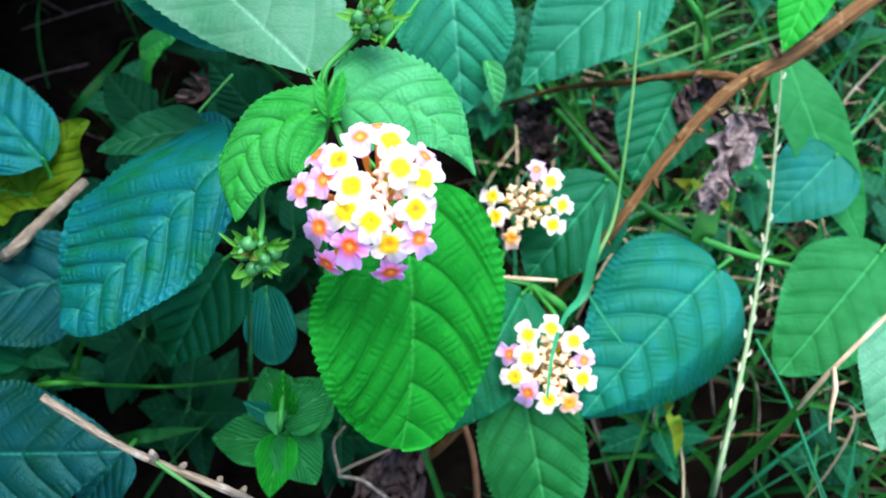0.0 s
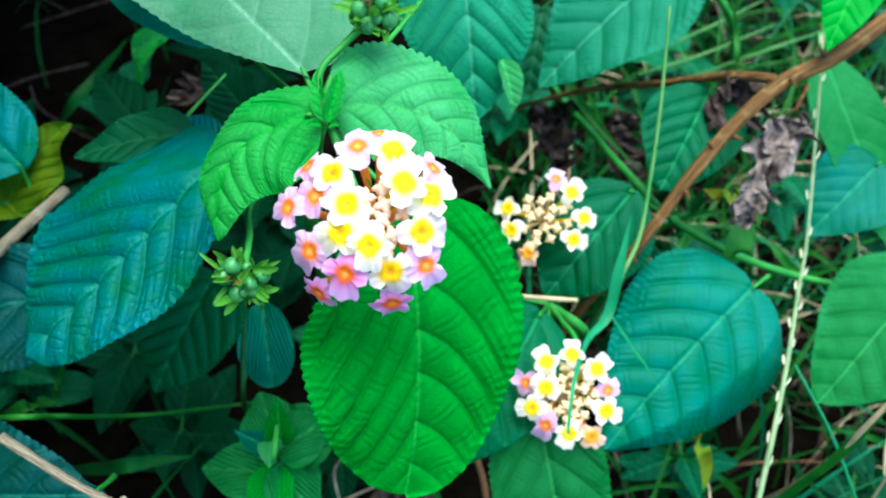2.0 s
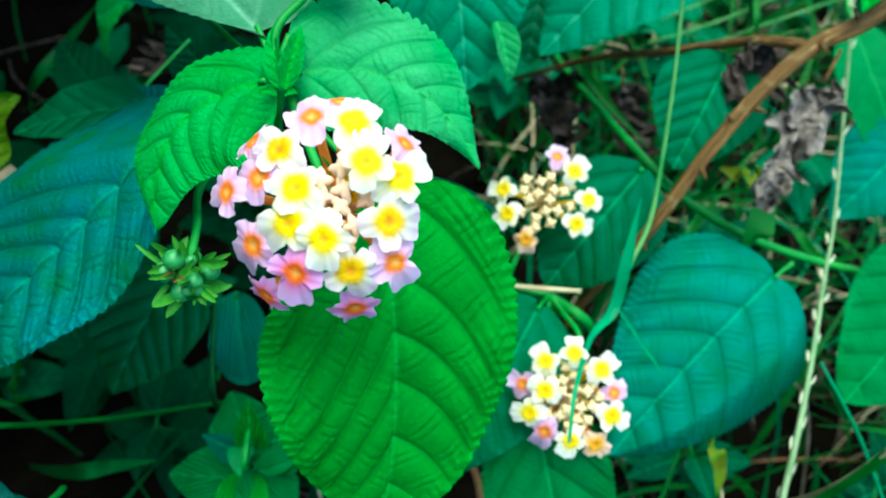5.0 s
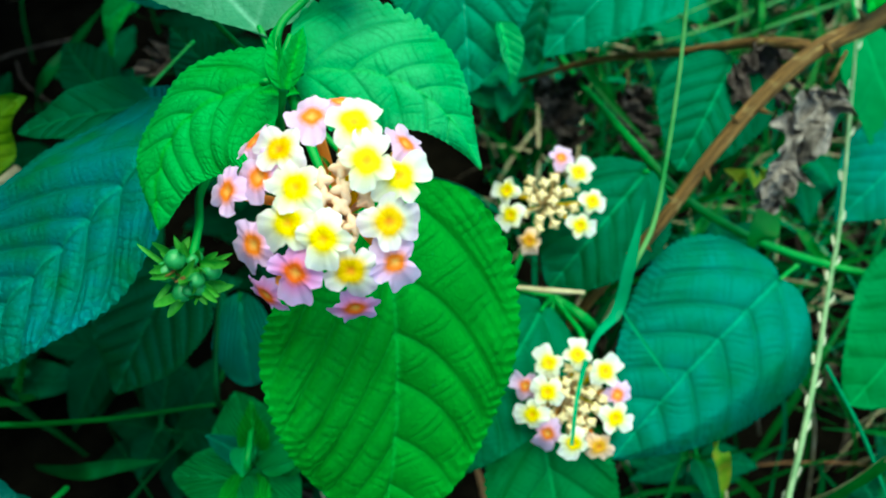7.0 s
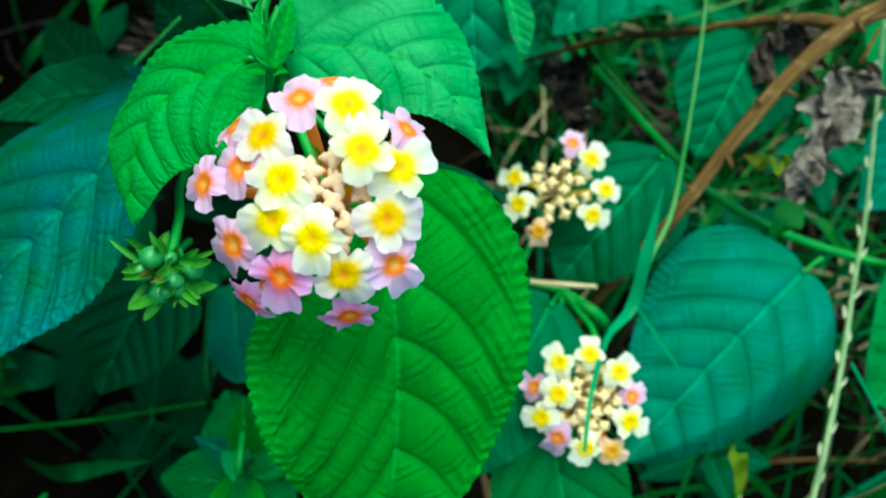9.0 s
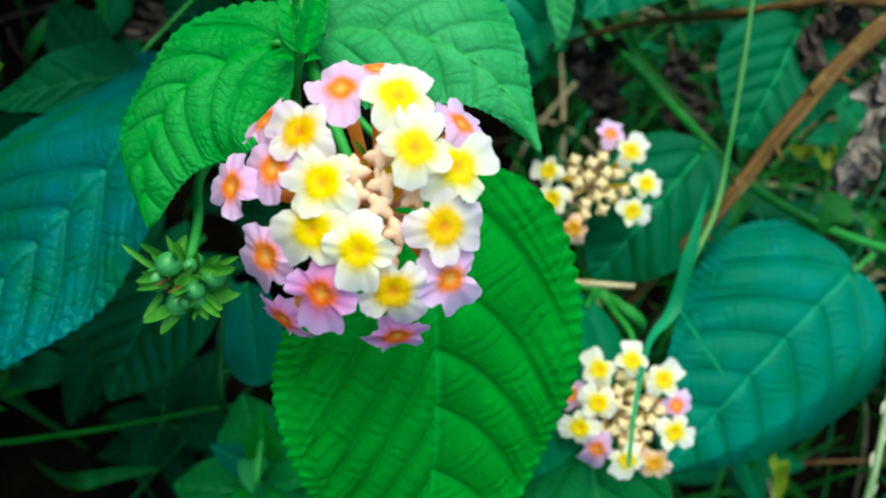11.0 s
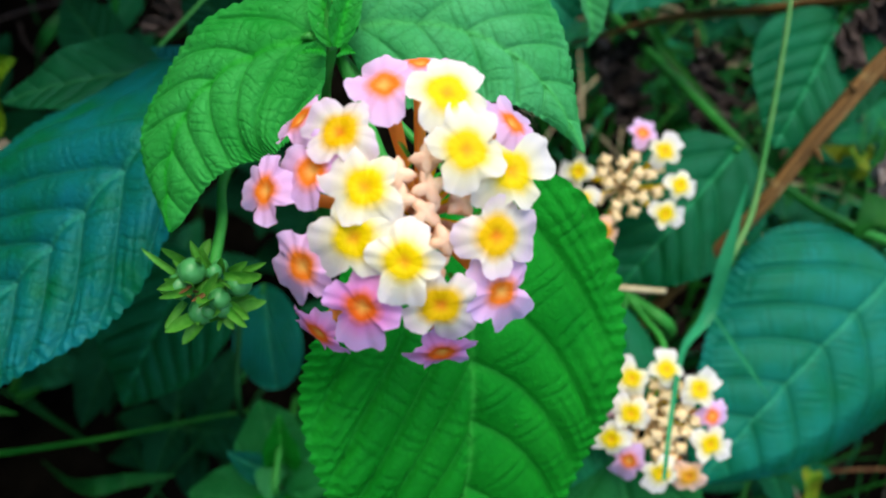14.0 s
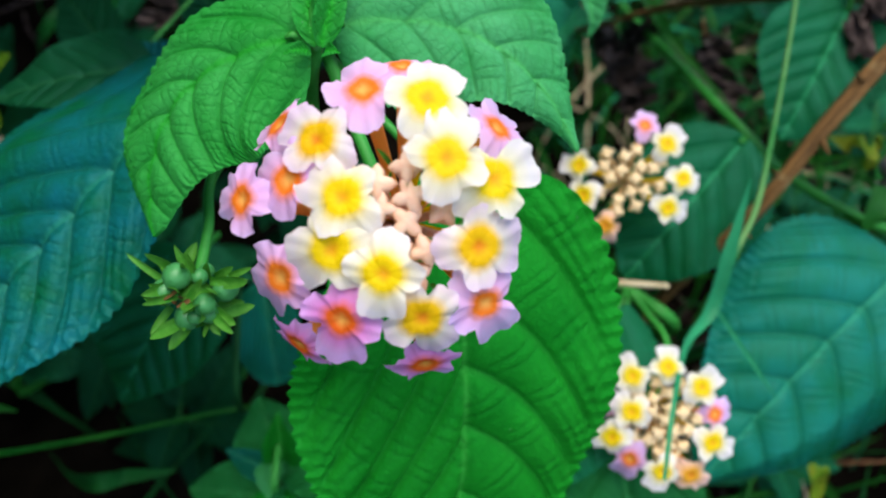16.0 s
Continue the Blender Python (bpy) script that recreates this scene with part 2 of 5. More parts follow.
PETALS = {
    "y": petal_material("petal_cream", (0.90, 0.44, 0.01), (0.92, 0.68, 0.0), (0.86, 0.82, 0.60), (0.82, 0.79, 0.80), 0.47),
    "w": petal_material("petal_blush", (0.90, 0.30, 0.01), (0.92, 0.56, 0.0), (0.85, 0.77, 0.70), (0.82, 0.67, 0.84)),
    "p": petal_material("petal_pink", (0.95, 0.46, 0.10), (0.95, 0.22, 0.015), (0.84, 0.47, 0.80), (0.78, 0.56, 0.90), 0.38),
    "m": petal_material("petal_magenta", (0.95, 0.42, 0.08), (0.96, 0.15, 0.010), (0.84, 0.28, 0.70), (0.76, 0.45, 0.87), 0.38),
    "o": petal_material("petal_peach", (0.85, 0.25, 0.02), (0.90, 0.42, 0.02), (0.90, 0.55, 0.32), (0.88, 0.58, 0.52)),
}
BUD_PINK = plain_material("bud_pink", (0.88, 0.52, 0.36), (0.92, 0.74, 0.60), 500, 0.55, 0.0001, 1200, 0.3, 0.25)
# ---- builders ----
def shade(me, mat):
    me.materials.append(mat)
    me.polygons.foreach_set("use_smooth", [True] * len(me.polygons))
    me.update()
    return me


def mesh_of(name, verts, faces, mat, attribute=None, values=None, uvs=None):
    me = bpy.data.meshes.new(name)
    me.from_pydata([tuple(v) for v in verts], [], faces)
    if attribute:
        me.attributes.new(attribute, "FLOAT", "POINT").data.foreach_set("value", np.asarray(values, np.float32))
    if uvs is not None:
        layer = me.uv_layers.new(name="UVMap")
        loops = np.zeros(len(me.loops), np.int32)
        me.loops.foreach_get("vertex_index", loops)
        layer.data.foreach_set("uv", np.asarray(uvs, np.float32)[loops].ravel())
    return shade(me, mat)


def put(name, me, parent=None, m=None, label=""):
    ob = new(name, me)
    if parent is not None:
        ob.parent = parent
        bpy_m = m if m is not None else Matrix()
        ob.matrix_basis = world_of(parent).inverted() @ bpy_m
    elif m is not None:
        ob.matrix_basis = m
    return tagged(ob, label)


def world_of(ob):
    m = ob.matrix_basis.copy()
    while ob.parent:
        ob = ob.parent
        m = ob.matrix_basis @ m
    return m


def thing(name, base, label, category, group=""):
    ob = new(name)
    ob.empty_display_size = 0.01
    ob.location = base
    ob.matrix_basis = Matrix.Translation(base)
    return tagged(ob, label, category, group)


def grid_faces(rows, cols, wrap=False):
    out = []
    for i in range(rows - 1):
        for j in range(cols - (0 if wrap else 1)):
            k = (j + 1) % cols
            out.append((i * cols + j, i * cols + k, (i + 1) * cols + k, (i + 1) * cols + j))
    return out


def axes(origin, along, normal):
    """A pose with y along, z as near to normal as can be."""
    y = Vector(along).normalized()
    z = Vector(normal)
    z = (z - y * z.dot(y)).normalized()
    x = y.cross(z)
    m = Matrix((x, y, z)).transposed().to_4x4()
    m.translation = origin
    return m


def smooth_line(points, n):
    """Catmull-Rom through the points."""
    p = [np.array(q, float) for q in points]
    p = [2 * p[0] - p[1], *p, 2 * p[-1] - p[-2]]
    out = []
    for i in range(1, len(p) - 2):
        for k in range(n):
            s = k / n
            out.append(0.5 * (2 * p[i] + (p[i + 1] - p[i - 1]) * s + (2 * p[i - 1] - 5 * p[i] + 4 * p[i + 1] - p[i + 2]) * s * s
                              + (3 * p[i] - p[i - 1] - 3 * p[i + 1] + p[i + 2]) * s ** 3))
    out.append(p[-2])
    return np.array(out)


def tube_data(points, radii, n=8, sides=8, rough=0.0, seed=0):
    rng = np.random.default_rng(seed)
    line = smooth_line(points, n)
    rad = np.interp(np.linspace(0, 1, len(line)), np.linspace(0, 1, len(radii)), radii)
    verts, side = [], Vector((0.3, 0.2, 0.9))
    for i, c in enumerate(line):
        d = Vector(line[min(i + 1, len(line) - 1)] - line[max(i - 1, 0)]).normalized()
        side = (side - d * side.dot(d)).normalized()
        other = d.cross(side)
        for k in range(sides):
            a = 2 * math.pi * k / sides
            r = rad[i] * (1 + rough * rng.uniform(-1, 1))
            verts.append(Vector(c) + (side * math.cos(a) + other * math.sin(a)) * r)
    faces = grid_faces(len(line), sides, True)
    faces.append(tuple(range(sides))[::-1])
    faces.append(tuple(len(verts) - sides + k for k in range(sides)))
    return verts, faces


def tube(name, parent, points, radii, mat, n=8, sides=8, rough=0.03, label="", seed=0):
    v, f = tube_data(points, radii, n, sides, rough, seed)
    if parent is not None:
        inv = world_of(parent).inverted()
        v = [inv @ Vector(q) for q in v]
        around = [((k % sides) / sides, k // sides / len(v) * sides) for k in range(len(v))]
        ob = new(name, mesh_of(name, v, f, mat, uvs=around))
        ob.parent = parent
        return tagged(ob, label)
    return tagged(new(name, mesh_of(name, v, f, mat)), label)


def leaf_mesh(length, width, a=0.42, b=0.95, ribs=5, teeth=26, tooth=0.05, relief=1.0, cup=0.12, fold=0.0, bow=0.06,
              sweep=0.0, wave=0.03, curl=0.0, seed=0, fine=1.0, mat=None, lean=0.8, arch=1.3, sides=(1.0, 1.0), lobe=0.03, droop=(0.0, 0.0), point=0.03, fall=0.0):
    """An ovate leaf with rounded teeth, a sunken midrib, arched side ribs that fork near the margin and puckered fields between them.
    y: base to tip, z: upper face; pairs are for the side left and right of the midrib;
    fall: how steeply the fields by the base hang down on the right."""
    rng = np.random.default_rng(seed)
    rows, cols = int((130 if fine < 1.5 else 170) * fine) + 12, int(74 * fine) // 2 * 2 + 9
    lin = np.linspace(0, 1, rows)
    s = (0.6 * lin + 0.4 * (0.5 - 0.5 * np.cos(np.pi * lin)))[:, None]
    u = np.linspace(-1, 1, cols)[None, :]
    u = np.sign(u) * np.abs(u) ** 0.9
    au = np.abs(u)
    right = (u > 0) * 1.0

    def pair(v):
        l, r = v if isinstance(v, tuple) else (v, v)
        return l + (r - l) * right

    outline = []
    for k in (0, 1):
        a_, b_ = (a[k] if isinstance(a, tuple) else a), (b[k] if isinstance(b, tuple) else b)
        peak = a_ / (a_ + b_)
        outline.append((s + 0.002) ** a_ * (1 - s) ** b_ / (peak ** a_ * (1 - peak) ** b_) + point * np.exp(-((1 - s) / 0.035) ** 2) * np.clip((1 - s) * 40, 0, 1))
    prof = np.where(u > 0, outline[1], outline[0])
    half = width / 2 * prof * pair(sides) * (1 + 0.025 * np.sin(11 * s + seed) * right + 0.025 * np.sin(9 * s + 2.0 * seed) * (1 - right))
    step = (s * teeth + 0.25 * np.sin(7 * s + seed) + 0.15 * np.sin(19 * s + 2 * seed) + 0.4 * right) % 1.0
    scallop = np.sin(np.pi * step ** 0.85) ** 0.5
    x = u * half * (1 + tooth * (scallop - 0.7) * au ** 9 * (1 + 0.35 * np.sin(17 * s + seed * 2 + 3 * np.sign(u))))
    out = au * half / length
    q = s - pair(lean) * out - pair(arch) * out ** 2
    marks = [-0.75] + [0.02 + 0.86 * (k / ribs) ** 0.92 for k in range(ribs + 1)] + [1.04, 1.4]
    lanes = []
    for k in (0, 1):
        at = [m + rng.uniform(-0.022, 0.022) for m in marks]
        at[0] = marks[1] - 0.22
        lanes.append(np.interp(q, [at[0] - 0.66] + at, [-3.0] + list(range(len(at)))))
    cyc = np.where(u > 0, lanes[1], lanes[0])
    frac = cyc - np.floor(cyc)
    near = np.minimum(frac, 1 - frac)
    field = np.sin(np.pi * frac ** 0.9) ** 0.62
    edge = np.clip((1 - au) * 6, 0, 1)
    ends = np.clip(s * 9, 0, 1) * np.clip((1 - s) * 7, 0, 1)
    # forks that leave the ribs for the teeth
    outer = np.clip((au - 0.48) / 0.25, 0, 1)
    twig = (q + 0.55 * pair(lean) * out - 0.2 * out) * (ribs + 1) * 3.0 + 0.3 * np.sin(4 * cyc + seed)
    tn = np.abs(twig - np.round(twig))
    fork = np.exp(-(tn / 0.13) ** 2) * outer
    # the ladder of fine ribs across each field
    steep = np.mean(pair(lean)) + 0.3 * np.mean(pair(arch))
    gap = 0.0007 + 0.027 * width
    lane = np.floor(cyc) + 13.0 * right
    along = length * (out + steep * s) / math.hypot(1, steep) / gap + np.sin(lane * 12.9 + seed) * 0.5 + 0.3 * np.sin(2.3 * cyc + 5 * s + seed) + 0.16 * np.sin(31 * s + 9 * u + seed)
    rung = np.exp(-((along % 1.0 - 0.5) / 0.14) ** 2) * np.clip(field * 1.7 - 0.35, 0, 1)
    crease = rung * np.clip(0.5 + 0.6 * np.sin(np.floor(along) * 7.7 + lane * 3.1 + seed), 0.0, 1)
    groove = np.exp(-(near / 0.06) ** 2)
    mid = np.exp(-(np.abs(x) / (0.0009 + 0.0007 * (1 - s))) ** 2)
    scale = (0.0003 + width * 0.016) * relief
    z = scale * (0.9 * field - 0.12 * groove - 0.11 * crease - 0.12 * fork + 0.05 * outer * np.cos(2 * np.pi * twig + np.pi) - 0.45) * edge * ends - 0.0007 * relief * mid * (1 - 0.6 * s)
    z = z + cup * half * u ** 2 + fold * half * au - pair(droop) * half * np.clip((au - 0.58) / 0.42, 0, 1) ** 1.4
    z = z - fall * length * right * np.clip(0.03 - q, 0, 1)
    w1, w2 = rng.uniform(0, 6.28, 2)
    z = z + wave * width * (np.sin(2 * np.pi * 2.3 * s + w1) * np.clip(u, 0, 1) ** 2 + np.sin(2 * np.pi * 2.0 * s + w2) * np.clip(-u, 0, 1) ** 2)
    z = z + 0.004 * width * np.sin(2 * np.pi * step) * au ** 8 * ends
    z = z + bow * length * 4 * s * (1 - s) - curl * length * np.clip(s - 0.7, 0, 1) ** 2 * 4
    slope = 4 * sweep * (1 - 2 * s)
    y = length * (s - lobe * np.sin(np.pi * np.clip(au, 0, 1) ** 1.2 * 0.75) * (1 - s) ** 9) - x * slope / np.sqrt(1 + slope ** 2)
    x = x / np.sqrt(1 + slope ** 2) + sweep * length * 4 * s * (1 - s)
    vein = np.clip(0.9 * np.exp(-(np.abs(u * half) / (0.00026 + 0.0003 * (1 - s))) ** 2) + 0.38 * np.exp(-(near / 0.03) ** 2) * (1 - 0.7 * au), 0, 1)
    verts = np.stack([x, y + 0 * x, z + 0 * x], -1).reshape(-1, 3)
    uvs = np.stack([(u * prof) * 0.5 * width / 0.045 + 0 * s, (q + 0 * u) * length / 0.06], -1).reshape(-1, 2)
    # net: fine ribs and grooves that get the painted crease shade
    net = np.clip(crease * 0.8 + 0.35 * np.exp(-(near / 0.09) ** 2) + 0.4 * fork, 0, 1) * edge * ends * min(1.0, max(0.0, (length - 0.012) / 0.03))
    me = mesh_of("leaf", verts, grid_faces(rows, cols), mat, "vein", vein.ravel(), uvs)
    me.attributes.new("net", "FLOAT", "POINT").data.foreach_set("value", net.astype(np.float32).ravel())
    return me


def leaf(parent, base, tip, normal, width, mat=None, petiole=None, label="", name="leaf", **shape):
    """A leaf from base to tip with its upper face towards normal, and its stalk from where it leaves the stem."""
    along = Vector(tip) - Vector(base)
    me = leaf_mesh(along.length, width, mat=mat or LEAF, **shape)
    ob = put(name, me, parent, axes(base, along, normal), label)
    if petiole:
        mid = (Vector(petiole) + Vector(base)) / 2 - Vector(normal) * 0.0012
        inner = axes(base, along, normal) @ (Vector((4 * shape.get("sweep", 0.0), 1, 0)).normalized() * 0.0012)
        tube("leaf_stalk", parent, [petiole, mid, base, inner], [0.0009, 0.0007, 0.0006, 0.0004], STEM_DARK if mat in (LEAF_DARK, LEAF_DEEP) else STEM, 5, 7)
    return ob


def floret_mesh(kind, size, seed, foot=(0, 0, -0.011)):
    """A small trumpet: slim tube, sunken throat, limb of four unequal lobes; the broadest, along x, points out of the head."""
    rng = np.random.default_rng(seed)
    lobes = 4
    rings, around = 16, 80
    th = np.linspace(0, 2 * np.pi, around, endpoint=False)
    best, which, phi = np.full(around, 0.49), np.zeros(around, int), np.full(around, 0.7)
    for k, (a0, reach, wide) in enumerate(((0.0, 0.67, 0.60), (1.62, 0.53, 0.375), (3.14, 0.50, 0.46), (-1.62, 0.53, 0.375))):
        a0 = a0 + rng.uniform(-0.16, 0.16)
        reach, wide = reach * rng.uniform(0.92, 1.10), wide * rng.uniform(0.90, 1.10)
        w = (th - a0 + np.pi) % (2 * np.pi) - np.pi
        inside = wide ** 2 - (reach * np.sin(w)) ** 2
        r = np.where((inside > 0) & (np.cos(w) > 0), reach * np.cos(w) + np.sqrt(np.clip(inside, 0, None)), 0)
        if k == 0:
            corner = np.exp(-((np.abs(w) - 0.52) / 0.16) ** 2)
            r = r * (0.93 + 0.13 * corner + 0.05 * np.cos(w * 3.2 + 3.14) * (seed % 2))
        more = r > best
        best, which, phi = np.where(more, r, best), np.where(more, k, which), np.where(more, w, phi)
    out = size / 2 * best * (1 + 0.028 * np.sin(9 * th + seed) + 0.02 * np.sin(14 * th + 2.3 * seed) + 0.012 * np.sin(29 * th + 2 * seed))
    c = np.clip(1 - np.abs(phi) / 0.7, 0, 1)
    drop = rng.uniform(-0.10, 0.28, lobes)
    drop[0] = rng.uniform(0.0, 0.25)
    drop[2] = rng.uniform(0.2, 0.4)
    bend = drop[which] * (0.75 + 0.25 * c)
    keel = rng.uniform(-0.5, 0.7, lobes)[which]
    verts, rad = [], []
    for i in range(rings):
        f = (i / (rings - 1)) ** 1.25
        r = size * 0.002 + (out - size * 0.002) * f
        rho = r / (size / 2)
        z = 0.00018 * np.exp(-((rho - 0.32) / 0.14) ** 2) - 0.00016 * np.exp(-(rho / 0.12) ** 2) - bend * size * np.clip(rho - 0.42, 0, 1) ** 1.3 * 1.4
        z = z + (0.00030 * np.sin(5 * th + seed) + 0.00014 * np.sin(13 * th + 3 * seed) + 0.0001 * np.sin(23 * th + seed) * f ** 4) * f ** 2 + keel * 0.0008 * (1 - c) * np.clip(rho - 0.4, 0, 1) * 1.6
        verts += list(np.stack([r * np.cos(th), r * np.sin(th), z], -1))
        rad += list(np.clip(rho * (1 - 0.06 * np.cos(lobes * th)), 0, 1))
    faces = grid_faces(rings, around, True)
    n0 = len(verts)
    foot = np.array(foot)
    for k, (f, rr) in enumerate(((0.0, 0.075), (0.1, 0.095), (0.3, 0.090), (0.55, 0.075), (0.8, 0.06), (1.0, 0.05))):
        mid = np.array((0, 0, -0.0007)) * (1 - f) ** 2 + 2 * f * (1 - f) * np.array((0, 0, foot[2] * 0.5)) + f * f * foot
        verts += list(np.stack([mid[0] + size * rr * np.cos(th), mid[1] + size * rr * np.sin(th), np.full(around, mid[2])], -1))
        rad += [(0.62, 0.58, 0.46, 0.34, 0.24, 0.2)[k] if kind in "yw" else 0.02] * around
    faces += [(b_, a_, d_, c_) for a_, b_, c_, d_ in [(n0 + f0, n0 + f1, n0 + f2, n0 + f3) for f0, f1, f2, f3 in grid_faces(6, around, True)]]
    me = mesh_of("floret", verts, faces, PETALS[kind], "rad", rad)
    return me


def bud_mesh(seed, length=0.008, mat=None, grown=1.0):
    """A closed bud: slim stalk-like tube under a small four-cornered knob."""
    rng = np.random.default_rng(seed)
    rows = ((-length, 0.0004), (-0.004, 0.0005), (-0.0020, 0.0007), (-0.0014, 0.0012), (-0.0005, 0.0015), (0.0002, 0.0013), (0.0005, 0.0004))
    th = np.linspace(0, 2 * np.pi, 16, endpoint=False)
    verts = []
    for z, r in rows:
        rr = r * grown * (1 + (0.38 if z > -0.0014 else 0.0) * np.cos(4 * th)) * rng.uniform(0.92, 1.08)
        verts += list(np.stack([rr * np.cos(th), rr * np.sin(th), np.full(16, z)], -1))
    faces = grid_faces(len(rows), 16, True) + [tuple(len(verts) - 16 + k for k in range(16))]
    return mesh_of("bud", verts, faces, mat or BUD)


def ball(name, radius, mat, rows=9, cols=14, squash=1.0):
    verts = []
    for i in range(rows + 1):
        a = math.pi * min(max(i / rows, 0.004), 0.996)
        verts += [(radius * math.sin(a) * math.cos(2 * math.pi * k / cols), radius * math.sin(a) * math.sin(2 * math.pi * k / cols), radius * squash * math.cos(a)) for k in range(cols)]
    return mesh_of(name, verts, grid_faces(rows + 1, cols, True), mat)


def flower_head(parent, centre, axis, up, florets, size, dome, core_depth, buds, bud_radius, stalk, seed, spread=0.75, bud_mat=None, bud_size=1.0, scales=0):
    """A flat-domed head: florets at (right, up) in millimetres from its centre, buds in the middle."""
    z = Vector(axis).normalized()
    y = (Vector(up) - z * Vector(up).dot(z)).normalized()
    m = Matrix((y.cross(z), y, z)).transposed().to_4x4()
    m.translation = Vector(centre)
    core = put("flower_head", ball("receptacle", 0.0028, BRACT), parent, m @ Matrix.Translation((0, 0, -core_depth)), "rounded head of pink and cream florets")
    rng = random.Random(seed)
    focus = Vector((0, 0, -core_depth))
    for i, (fx, fy, kind) in enumerate(florets):
        fx, fy = fx / 1000, fy / 1000
        low = 0.0035 if kind.isupper() else 0.0
        kind = kind.lower()
        p = Vector((fx, fy, -dome * (fx * fx + fy * fy) - low + {"y": 0.0013, "w": 0.0, "p": -0.0008, "m": -0.0008, "o": 0.0}[kind] + 0.0004 * ((i * 7) % 3 - 1)))
        d = (p - focus).normalized()
        d = (Vector((0, 0, 1)) * (1 - spread) + d * spread).normalized()
        if low:
            d = (d + Vector((fx, fy, 0)).normalized() * 0.45).normalized()
        face = d.to_track_quat("Z", "Y").to_matrix()
        away = face.transposed() @ Vector((fx, fy, 0.0))
        aim = math.atan2(away.y, away.x) + rng.uniform(-0.4, 0.4)
        turn = face.to_4x4() @ Matrix.Rotation(aim, 4, "Z")
        stand = Matrix.Translation(p) @ turn
        grown = size * rng.uniform(0.94, 1.06) * (0.95 if kind in "pmo" else 0.97) * (0.94 if low else 1.0)
        put("floret", floret_mesh(kind, grown, seed * 40 + i, stand.inverted() @ focus), core, m @ stand)
    shapes = [bud_mesh(seed * 9 + k, core_depth * 0.85, bud_mat, bud_size) for k in range(3)]
    for i in range(buds):
        r = bud_radius * math.sqrt((i + 0.5) / buds)
        a = i * 2.39996 + rng.uniform(-0.2, 0.2)
        p = Vector((r * math.cos(a), r * math.sin(a), -dome * r * r - 0.0022 + rng.uniform(-0.0006, 0.0006)))
        d = (p - focus).normalized()
        put("bud", shapes[i % 3], core, m @ Matrix.Translation(p) @ d.to_track_quat("Z", "Y").to_matrix().to_4x4() @ Matrix.Rotation(rng.uniform(0, 6), 4, "Z"))
    for i in range(scales):
        a, r = i * 2.39996 + 1.0, bud_radius * rng.uniform(0.3, 1.1)
        p = Vector((r * math.cos(a), r * math.sin(a), -0.0060))
        d = (p - focus).normalized() + Vector((rng.uniform(-0.3, 0.3), rng.uniform(-0.3, 0.3), 0))
        put("bract", bract_mesh(rng.uniform(0.004, 0.0055), 0.0012, seed + i), core, m @ axes(p, d, Vector((0.3, 0.2, 1))))
    tube("flower_stalk", parent, [m @ focus, *stalk], [0.0011, 0.0009, 0.0010], STEM, 8, 8)
    return core


def bract_mesh(length, width, seed):
    rng = np.random.default_rng(seed)
    rows, cols = 10, 5
    s = np.linspace(0, 1, rows)[:, None]
    u = np.linspace(-1, 1, cols)[None, :]
    half = width / 2 * (0.55 + 0.9 * s) * (1 - s) ** 0.7
    x, y = u * half, s * length + 0 * u
    z = 0.25 * half * u ** 2 * 2 + rng.uniform(-0.15, 0.25) * length * s ** 2 + 0 * u
    return mesh_of("bract", np.stack([x, y, z], -1).reshape(-1, 3), grid_faces(rows, cols), BRACT)


def berry_cluster(parent, centre, axis, radius, berries, bracts, stalk, seed):
    """Unripe green fruit packed on a knob, with narrow pointed bracts between."""
    z = Vector(axis).normalized()
    m = z.to_track_quat("Z", "Y").to_matrix().to_4x4()
    m.translation = Vector(centre)
    core = put("fruit_cluster", ball("knob", radius * 0.5, BRACT), parent, m, "cluster of unripe green berries with pointed bracts")
    rng = random.Random(seed)
    shapes = [ball("berry", r, BERRY, squash=1.05) for r in (0.0012, 0.0016, 0.0020)]
    for i in range(berries):
        h = 0.9 - 1.5 * (i + 0.5) / berries + rng.uniform(-0.15, 0.15)
        a = i * 2.39996 + rng.uniform(-0.4, 0.4)
        d = Vector((math.sqrt(max(0, 1 - h * h)) * math.cos(a), math.sqrt(max(0, 1 - h * h)) * math.sin(a), h))
        put("berry", shapes[rng.randrange(3)], core, m @ Matrix.Translation(d * radius * rng.uniform(0.7, 0.95)))
    for i in range(bracts):
        h = 0.95 - 1.4 * (i + 0.5) / bracts + rng.uniform(-0.2, 0.12)
        a = i * 2.39996 + 0.5 + rng.uniform(-0.7, 0.7)
        d = Vector((math.sqrt(max(0.05, 1 - h * h)) * math.cos(a), math.sqrt(max(0.05, 1 - h * h)) * math.sin(a), h))
        flat = Vector((d.x * 0.7 + rng.uniform(-0.8, 0.8), d.y * 0.7 + rng.uniform(-0.8, 0.8), d.z * 0.6 + rng.uniform(-0.7, 1.3)))
        put("bract", bract_mesh(rng.uniform(0.0034, 0.0072), rng.uniform(0.0016, 0.0034), seed + i), core,
            m @ axes(d * radius * rng.uniform(0.6, 1.0), flat, Vector((0, 0, 1)) - d * 0.2))
    for i in range(4):
        d = Vector((rng.uniform(-0.4, 0.4), rng.uniform(-0.4, 0.4), 1)).normalized()
        put("withered_scale", bract_mesh(0.0022, 0.0010, seed + 50 + i), core, m @ axes(d * radius * 0.85, Vector((rng.uniform(-1, 1), rng.uniform(-1, 1), 0.7)), d)).data.materials[0] = BARK
    tube("fruit_stalk", parent, [centre, *stalk], [0.0009, 0.0008, 0.0009], STEM, 8, 8)
    return core


